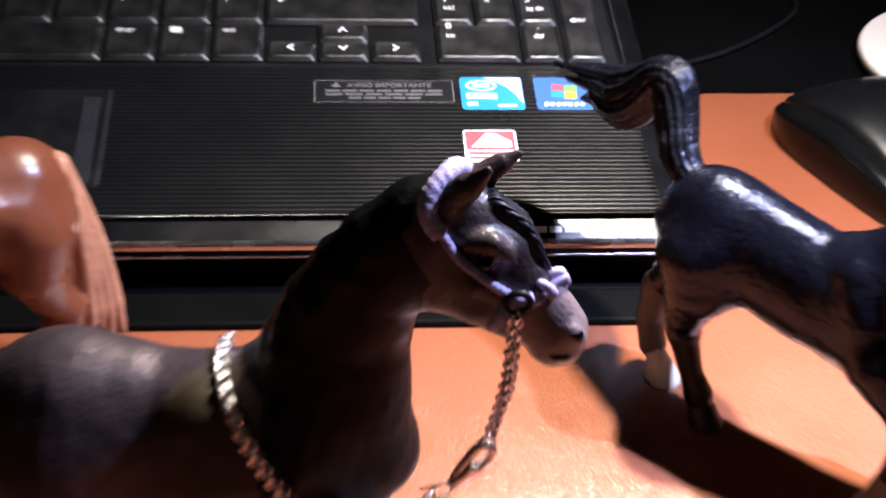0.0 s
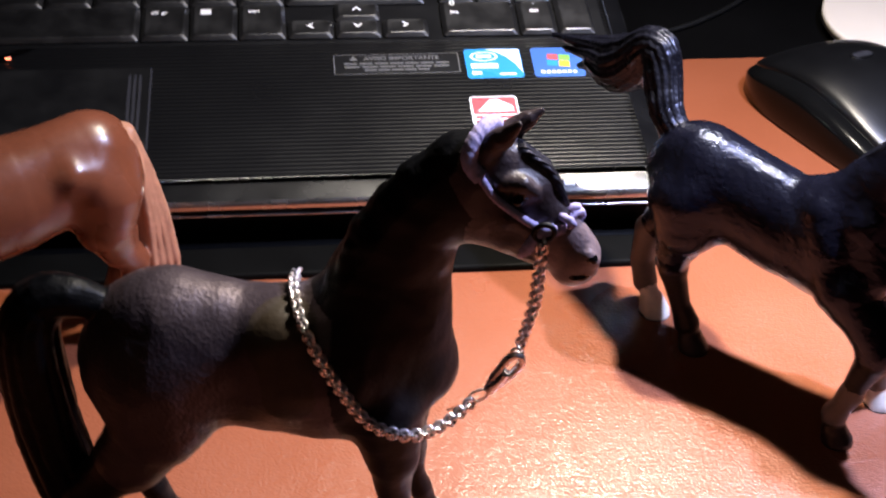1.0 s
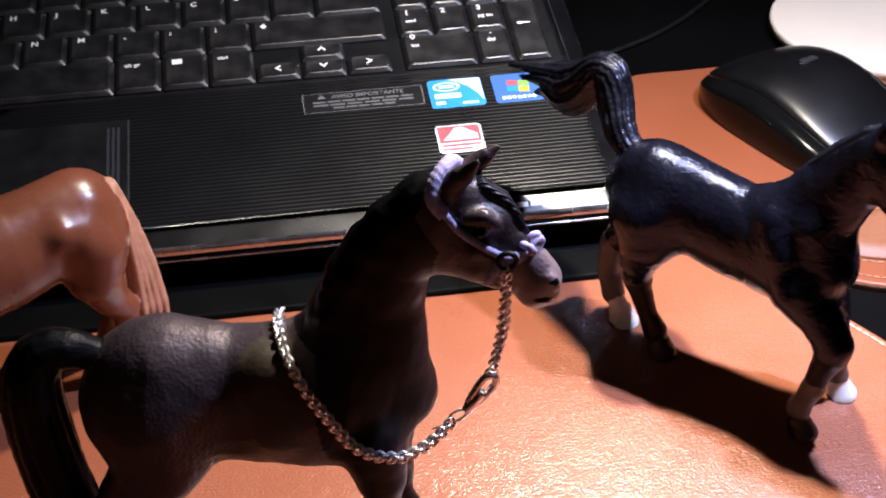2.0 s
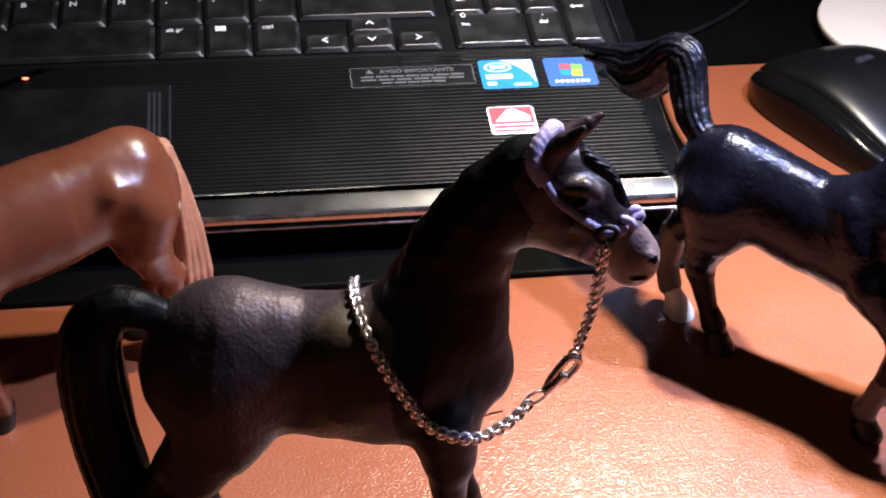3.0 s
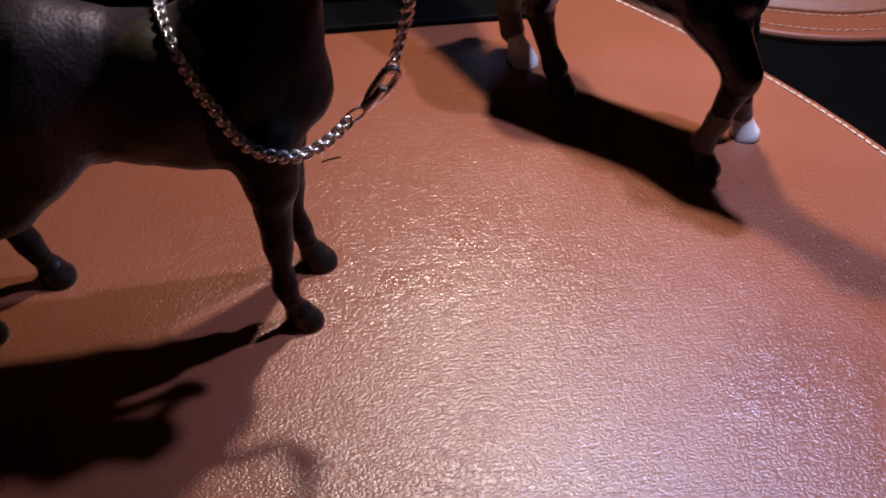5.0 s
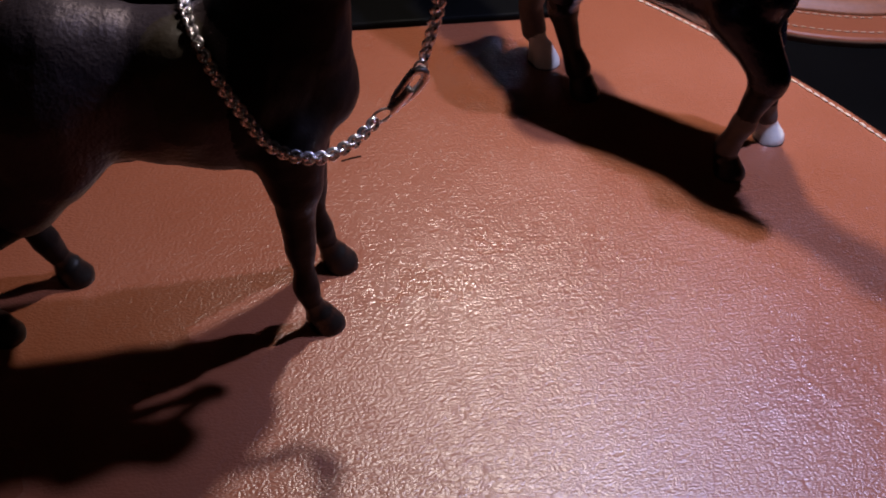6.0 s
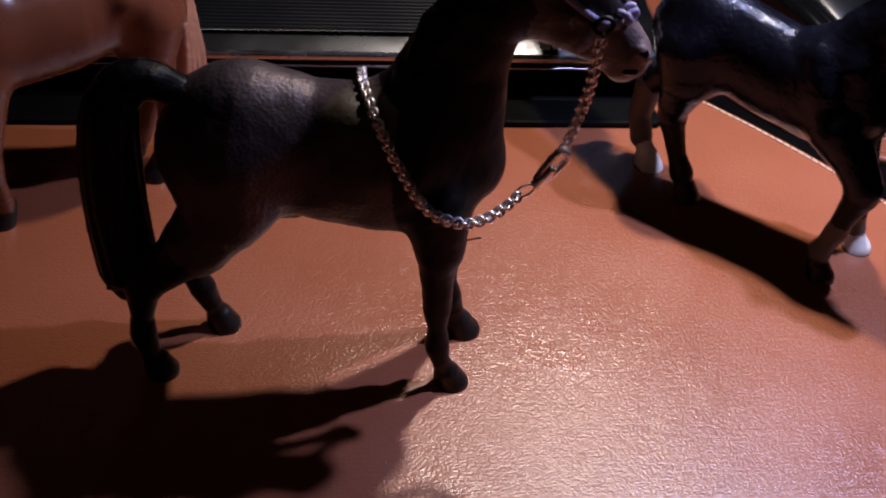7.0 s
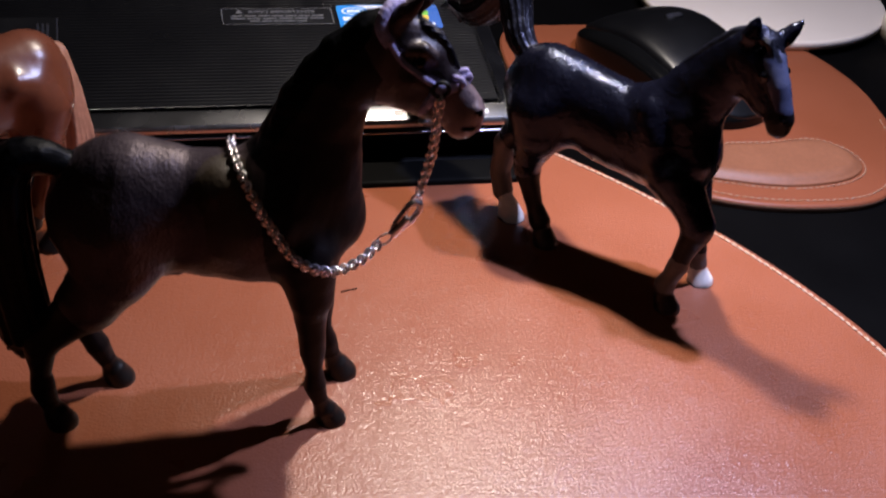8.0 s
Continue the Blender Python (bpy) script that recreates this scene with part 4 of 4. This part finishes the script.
def spot(x, y):
    return -11.4 + 1.02 * x, 219.9 + 0.9 * (y - 230.6)


def sticker(name, x0, y0, x1, y1, mat, label):
    (x0, y0), (x1, y1) = spot(x0, y0), spot(x1, y1)
    return sheet(name, body_outline(x0, x1, on_deck(y0), on_deck(y1), 1.6, 4), 0.02, 0.22, [mat, mat], laptop, label, round_by=0.05)


def patch(parent, pts, z, mat, name="print"):
    return mesh_object(name, [(x, on_deck(y), z) for x, y in (spot(*p) for p in pts)], [tuple(range(len(pts)))], mat, parent)


warning = sticker("warning_label", -6.2, 234.8, 43.4, 248.4, M_LABEL, "clear black warning label with grey print")
for a, b in (((-6.0, 234.9), (-5.6, 248.3)), ((42.8, 234.9), (43.2, 248.3))):
    patch(warning, [(a[0], a[1]), (b[0], a[1]), (b[0], b[1]), (a[0], b[1])], 0.26, M_GREY)
for a, b in (((-6.0, 234.9), (43.2, 235.2)), ((-6.0, 248.0), (43.2, 248.3))):
    patch(warning, [a, (b[0], a[1]), b, (a[0], b[1])], 0.26, M_GREY)
text("print", "AVISO IMPORTANTE", 9.6, on_deck(232.1), 0.26, 3.3, M_GREY, warning, "CENTER")
patch(warning, [(0.0, 244.2), (3.6, 244.2), (1.8, 247.2)], 0.27, M_GREY)
for y, x0, x1, n in ((241.4, -2, 40, 7), (239.2, -2, 40, 6), (237.0, 6, 32, 5)):
    w = (x1 - x0) / n
    for i in range(n):
        patch(warning, [(x0 + i * w, y), (x0 + (i + 0.86) * w, y), (x0 + (i + 0.86) * w, y + 1.1), (x0 + i * w, y + 1.1)], 0.26, M_GREY)

blue = sticker("maker_sticker", 45.6, 230.6, 68.0, 250.6, M_BLUE, "blue and white processor sticker")
patch(blue, [(67.6, 250), (54, 250.2), (58, 248.5), (62, 245), (65.5, 239.5), (67.6, 234)], 0.26, M_PALE)
ring = [(53.2 + r * 5.6 * math.cos(a), 245.3 + r * 3.2 * math.sin(a)) for r in (1, 0.82) for a in np.linspace(0, 2 * math.pi, 25)[:-1]]
mesh_object("print", [(x, on_deck(y), 0.27) for x, y in (spot(*p) for p in ring)], [(i, (i + 1) % 24, 24 + (i + 1) % 24, 24 + i) for i in range(24)], M_PALE, blue)
for x0, x1, y0, y1 in ((50.2, 56.2, 244.4, 246.4), (47.6, 58.4, 237.2, 240.4), (47.6, 51.4, 233.0, 235.2), (58.4, 65, 232.4, 233.8)):
    patch(blue, [(x0, y0), (x1, y0), (x1, y1), (x0, y1)], 0.28, M_PALE)
navy = sticker("system_sticker", 72.2, 230.6, 92.4, 250.6, M_NAVY, "dark blue sticker with a four-coloured flag")
for i, (mat, x, y) in enumerate(((M_RED, 78.2, 242.6), (M_GREEN, 82.9, 242.0), (M_BLUE, 77.7, 238.4), (M_YEL, 82.4, 237.8))):
    patch(navy, [(x, y), (x + 4.3, y - 0.7), (x + 4.7, y + 3.2), (x + 0.5, y + 3.8)], 0.26, mat)
for i in range(7):
    patch(navy, [(75.0 + i * 2.1, 233.0), (76.5 + i * 2.1, 233.0), (76.5 + i * 2.1, 234.9), (75.0 + i * 2.1, 234.9)], 0.26, M_PALE)
red = sticker("graphics_sticker", 44.6, 200.4, 63.0, 218.6, M_PALE, "red and white graphics sticker")
patch(red, [(45.4, 207.0), (62.2, 207.0), (62.2, 217.8), (45.4, 217.8)], 0.26, M_RED)
patch(red, [(47, 208.6), (61, 208.6), (61, 212), (55.5, 216.6), (52.5, 216.6)], 0.27, M_PALE)
for x0, x1, y0, y1 in ((46, 61.6, 204.4, 206), (46, 58, 202, 203.4)):
    patch(red, [(x0, y0), (x1, y0), (x1, y1), (x0, y1)], 0.26, M_RED)
# maker's name on the rolled front edge, as bars
def rolled(y):
    """Height of the rolled edge at a distance behind the lip."""
    return -0.18 * (11.5 - y) - 0.0095 * (11.5 - y) ** 2 + 0.1


for x0, x1 in ((49, 52.4), (54.5, 58.5), (59.5, 63.5), (64.5, 68.5), (71, 75), (76, 80), (84, 86.6), (87.4, 90.4)):
    mesh_object("name_bar", [(x, y, rolled(y)) for x, y in ((x0, 4.0), (x1, 4.0), (x1, 6.2), (x0, 6.2))], [(0, 1, 2, 3)], M_GLYPH, laptop)

# ---- mouse ----
mouse = empty("computer_mouse", "glossy black computer mouse on the rust leather pad", "computer mouse")
mouse.matrix_basis = pose(0.206, 0.243, -0.0002, 0, 0, -66) @ Matrix.Scale(1.08, 4)


def mouse_section(s):
    """Half width, seam height and top height at a place along the mouse, -1 nose to 1 heel."""
    plan = 31.5 * max(0.0, 1 - abs(s) ** 3.6) ** 0.42 * (1 - 0.05 * s)
    u = (s + 0.1) / (1.1 if s > -0.1 else 0.9)
    arch = max(0.0, 1 - abs(u) ** (1.65 if u > 0 else 2.0))
    return plan, 4 + 15.5 * arch, 5 + 21.5 * arch


def mouse_shell(name, profile, mat, label, x0=-49, x1=55, n=48):
    """profile(width, seam, top): half a section from the lower rim to the upper one, mirrored."""
    verts, faces = [], []
    for i in range(n + 1):
        s = -math.cos(math.pi * i / n)
        w, seam, top = mouse_section(s)
        x = (x0 + x1) / 2 + s * (x1 - x0) / 2
        half = profile(w, seam, top)
        row = [(x, -y, z) for y, z in half] + [(x, y, z) for y, z in reversed(half)]
        m = len(row)
        verts += row
        if i:
            faces += [((i - 1) * m + k, (i - 1) * m + k + 1, i * m + k + 1, i * m + k) for k in range(m - 1)]
    return mesh_object(name, verts, faces, mat, mouse, label, smooth=True)


mouse_shell("side_shell", lambda w, s, t: [(w * 0.97, 0), (w, 0.05 * s), (w, 0.74 * s), (w * 0.99, 0.82 * s), (w * 0.96, 0.89 * s), (w * 0.91, 0.95 * s), (w * 0.84, 0.99 * s), (w * 0.77, s + 0.2), (w * 0.74, s + 0.2)], M_MOUSE_SIDE, "glossy black sides")
mouse_shell("top_shell", lambda w, s, t: [(w * 0.775, s - 1.0), (w * 0.78, s + 0.5)] + [(w * 0.775 * math.cos(a), s + 0.8 + (t - s) * math.sin(a)) for a in np.linspace(0.06, 1.5, 12)], M_MOUSE, "glossy black top shell")
badge = sheet("badge", np.array([(-5 + 3.0 * math.cos(a), 1 + 5.5 * math.sin(a)) for a in np.linspace(0, 2 * math.pi, 24, endpoint=False)]), 26.2, 27.7, [M_MOUSE, M_MOUSE], mouse, "small oval maker's badge", round_by=0.2)
for i in range(4):
    mesh_object("print", [(-6.6, -2.6 + 2.1 * i, 27.75), (-3.4, -2.6 + 2.1 * i, 27.75), (-3.4, -1.2 + 2.1 * i, 27.75), (-6.6, -1.2 + 2.1 * i, 27.75)], [(0, 1, 2, 3)], M_SCROLL, badge)

# ---- white round lamp foot ----
foot = empty("lamp_foot", "white enamelled round lamp foot on the black desk", "lamp")
loop = np.array([(291 + 72 * math.cos(a), 326 + 59 * math.sin(a)) for a in np.linspace(0, 2 * math.pi, 96, endpoint=False)])
sheet("disc", loop, 0.5, 5, [M_WHITE, M_WHITE], foot, round_by=1.5)
sheet("underside", inset(loop, 12), -4, 0.8, [M_BODY, M_BODY], foot, "black recessed underside", round_by=0.5)

cap = sheet("round_cap", np.array([(359 + 12 * math.cos(a), 286 + 12 * math.sin(a)) for a in np.linspace(0, 2 * math.pi, 32, endpoint=False)]), -4, 12, [M_WHITE, M_WHITE], round_by=3)
tagged(cap, "small round white cap on the black desk", "cap")

# ---- cable behind the laptop ----
cable = tube("cable", even(smooth_line([(105, 316, -2.6), (127, 322, -2.6), (145, 331, -2.6), (162, 341, -2.6), (185, 360, -2.6), (205, 384, -2.6), (206, 408, -2.6), (190, 440, -2.6)], 80), 3), 1.4, M_CABLE)
tagged(cable, "thin black cable lying on the desk", "cable")

# ---- halter and lead chain of the bay horse ----
BAY = pose(0.0038, 0.0117, 0, 0, 0, -3.6) @ Matrix.Scale(1.022, 4)
halter = empty("halter", "plaited lilac cord halter on the bay horse's head", "halter")
halter.matrix_basis = BAY

tube("noseband", even(lean(smooth_loop([(21.6, -5, 119.6), (18.8, -9.4, 120.0), (15.6, -10.9, 120.6), (13.2, -9.8, 115.4), (12.4, -4.5, 110.4), (14.6, 0.6, 114.4), (19.6, -0.6, 118.8)], 80)), 0.5, True), 1.5, M_CORD, halter, sides=14, closed=True, bumps=0.14, pitch=1.7)
tube("crownpiece", even(lean(smooth_line([(10, 5.6, 126), (7.4, 5.8, 133), (4.4, 3.6, 138.6), (2.2, 0, 142.2), (0.4, -3.4, 143.0), (-1.8, -6.4, 141.2), (-2.6, -8.4, 138.0), (-1.2, -9.2, 135.4), (0.2, -9.4, 134.0)], 90)), 0.35), 1.9, M_CORD, halter, sides=16, bumps=0.05, pitch=1.6)
tube("cheek_strap", even(lean(smooth_line([(-0.2, -9.3, 134.8), (0.8, -9.6, 133.2), (4.2, -10.3, 129.0), (8.9, -10.7, 125.3), (12.2, -10.9, 123.0), (15.0, -11.0, 121.4)], 60)), 0.35), 0.95, M_CORD, halter, sides=12, bumps=0.12, pitch=1.3)
tube("ring", lean([(15.7 + 2.2 * math.cos(a), -12.0, 121.0 + 2.2 * math.sin(a)) for a in np.linspace(0, 2 * math.pi, 24, endpoint=False)]), 0.65, M_BODY, halter, "dark metal ring", closed=True)
for k in range(5):
    a0 = k * 1.26
    centre = (21.4 + 1.5 * math.cos(a0), -5.4 + 2.2 * math.sin(a0 * 1.7), 120.2 + 1.5 * math.sin(a0))
    tube("knot", lean([(centre[0] + 1.9 * math.cos(t), centre[1] + 1.8 * math.cos(t + a0), centre[2] + 1.6 * math.sin(t)) for t in np.linspace(0, 2 * math.pi, 28, endpoint=False)]), 0.95, M_CORD, halter, sides=10, closed=True, bumps=0.12, pitch=1.4)

chain = empty("lead_chain", "silver curb chain lead with a lobster clasp, round the neck", "chain")
chain.matrix_basis = BAY


def link_mesh(long, wide, wire):
    n, m = 16, 6
    verts, faces = [], []
    for i in range(n):
        a = 2 * math.pi * i / n
        c = Vector((math.cos(a) * long / 2, math.sin(a) * wide / 2, 0.45 * wire * math.sin(2 * a)))
        out = Vector((math.cos(a) * wide, math.sin(a) * long, 0)).normalized()
        for k in range(m):
            b = 2 * math.pi * k / m
            verts.append(c + wire * (math.cos(b) * out + math.sin(b) * Vector((0, 0, 1))))
    for i in range(n):
        for k in range(m):
            faces.append((i * m + k, ((i + 1) % n) * m + k, ((i + 1) % n) * m + (k + 1) % m, i * m + (k + 1) % m))
    return verts, faces


def hang(line, long, wide, wire, first=None):
    """Links along a line, each turned a quarter against the one before."""
    for i in range(len(line) - 1):
        a, b = Vector(line[i]), Vector(line[i + 1])
        if first is None:
            ob = mesh_object("link", *link_mesh(long, wide, wire), M_STEEL, chain, smooth=True)
            first = ob.data
        else:
            ob = new("link", first)
            ob.parent = chain
        turn = (b - a).to_track_quat("X", "Z").to_matrix().to_4x4()
        ob.matrix_basis = Matrix.Translation((a + b) / 2 * MM) @ turn @ pose(0, 0, 0, 35 if i % 2 else -55)
    return first


drop = even(lean(smooth_line([(15.8, -12.2, 119.0), (15.9, -11.8, 114.5), (16.5, -10.8, 107), (16.7, -9.9, 97), (15.4, -9.8, 85.6)], 60)), 1.55)
shared = hang(drop, 2.75, 2.5, 0.5)
loop_line = even(lean(smooth_line([(5.8, -11.4, 68.8), (-0.3, -15.4, 65.2), (-8.7, -18.4, 63.7), (-18.8, -18.6, 67.9), (-27.3, -16.8, 79.5), (-30.2, -16.0, 84.4), (-33.0, -14.2, 89.6), (-35.6, -9.8, 93.6), (-37.2, -3, 95.2), (-37.6, 3, 94.8), (-37.2, 9, 92.4)], 160)), 1.55)
hang(loop_line, 2.75, 2.5, 0.5, shared)
tube("big_link", lean([(7.4 + 2.6 * math.cos(a) * 0.77 - 1.6 * math.sin(a) * 0.64, -10.4, 69.9 + 2.6 * math.cos(a) * 0.64 + 1.6 * math.sin(a) * 0.77) for a in np.linspace(0, 2 * math.pi, 24, endpoint=False)]), 0.38, M_STEEL, chain, closed=True)
tube("clasp_body", even(lean(smooth_loop([(9.8, -10.2, 72.0), (12.0, -10.0, 73.6), (14.6, -9.8, 76.4), (16.6, -9.7, 80.0), (15.8, -9.7, 82.6), (13.8, -9.7, 82.2), (11.8, -9.8, 78.6), (10.2, -10.0, 75.0)], 60)), 0.6, True), 1.05, M_STEEL, chain, "steel lobster clasp", sides=10, closed=True)
tube("clasp_jaw", even(lean(smooth_line([(9.6, -10.4, 71.8), (11.0, -10.4, 74.2), (12.4, -10.2, 76.2), (13.2, -10.1, 77.6)], 24)), 0.5), 1.5, M_STEEL, chain, sides=10)
tube("clasp_ring", lean([(15.2 + 1.5 * math.cos(a), -9.6, 83.2 + 1.8 * math.sin(a)) for a in np.linspace(0, 2 * math.pi, 18, endpoint=False)]), 0.36, M_STEEL, chain, closed=True)
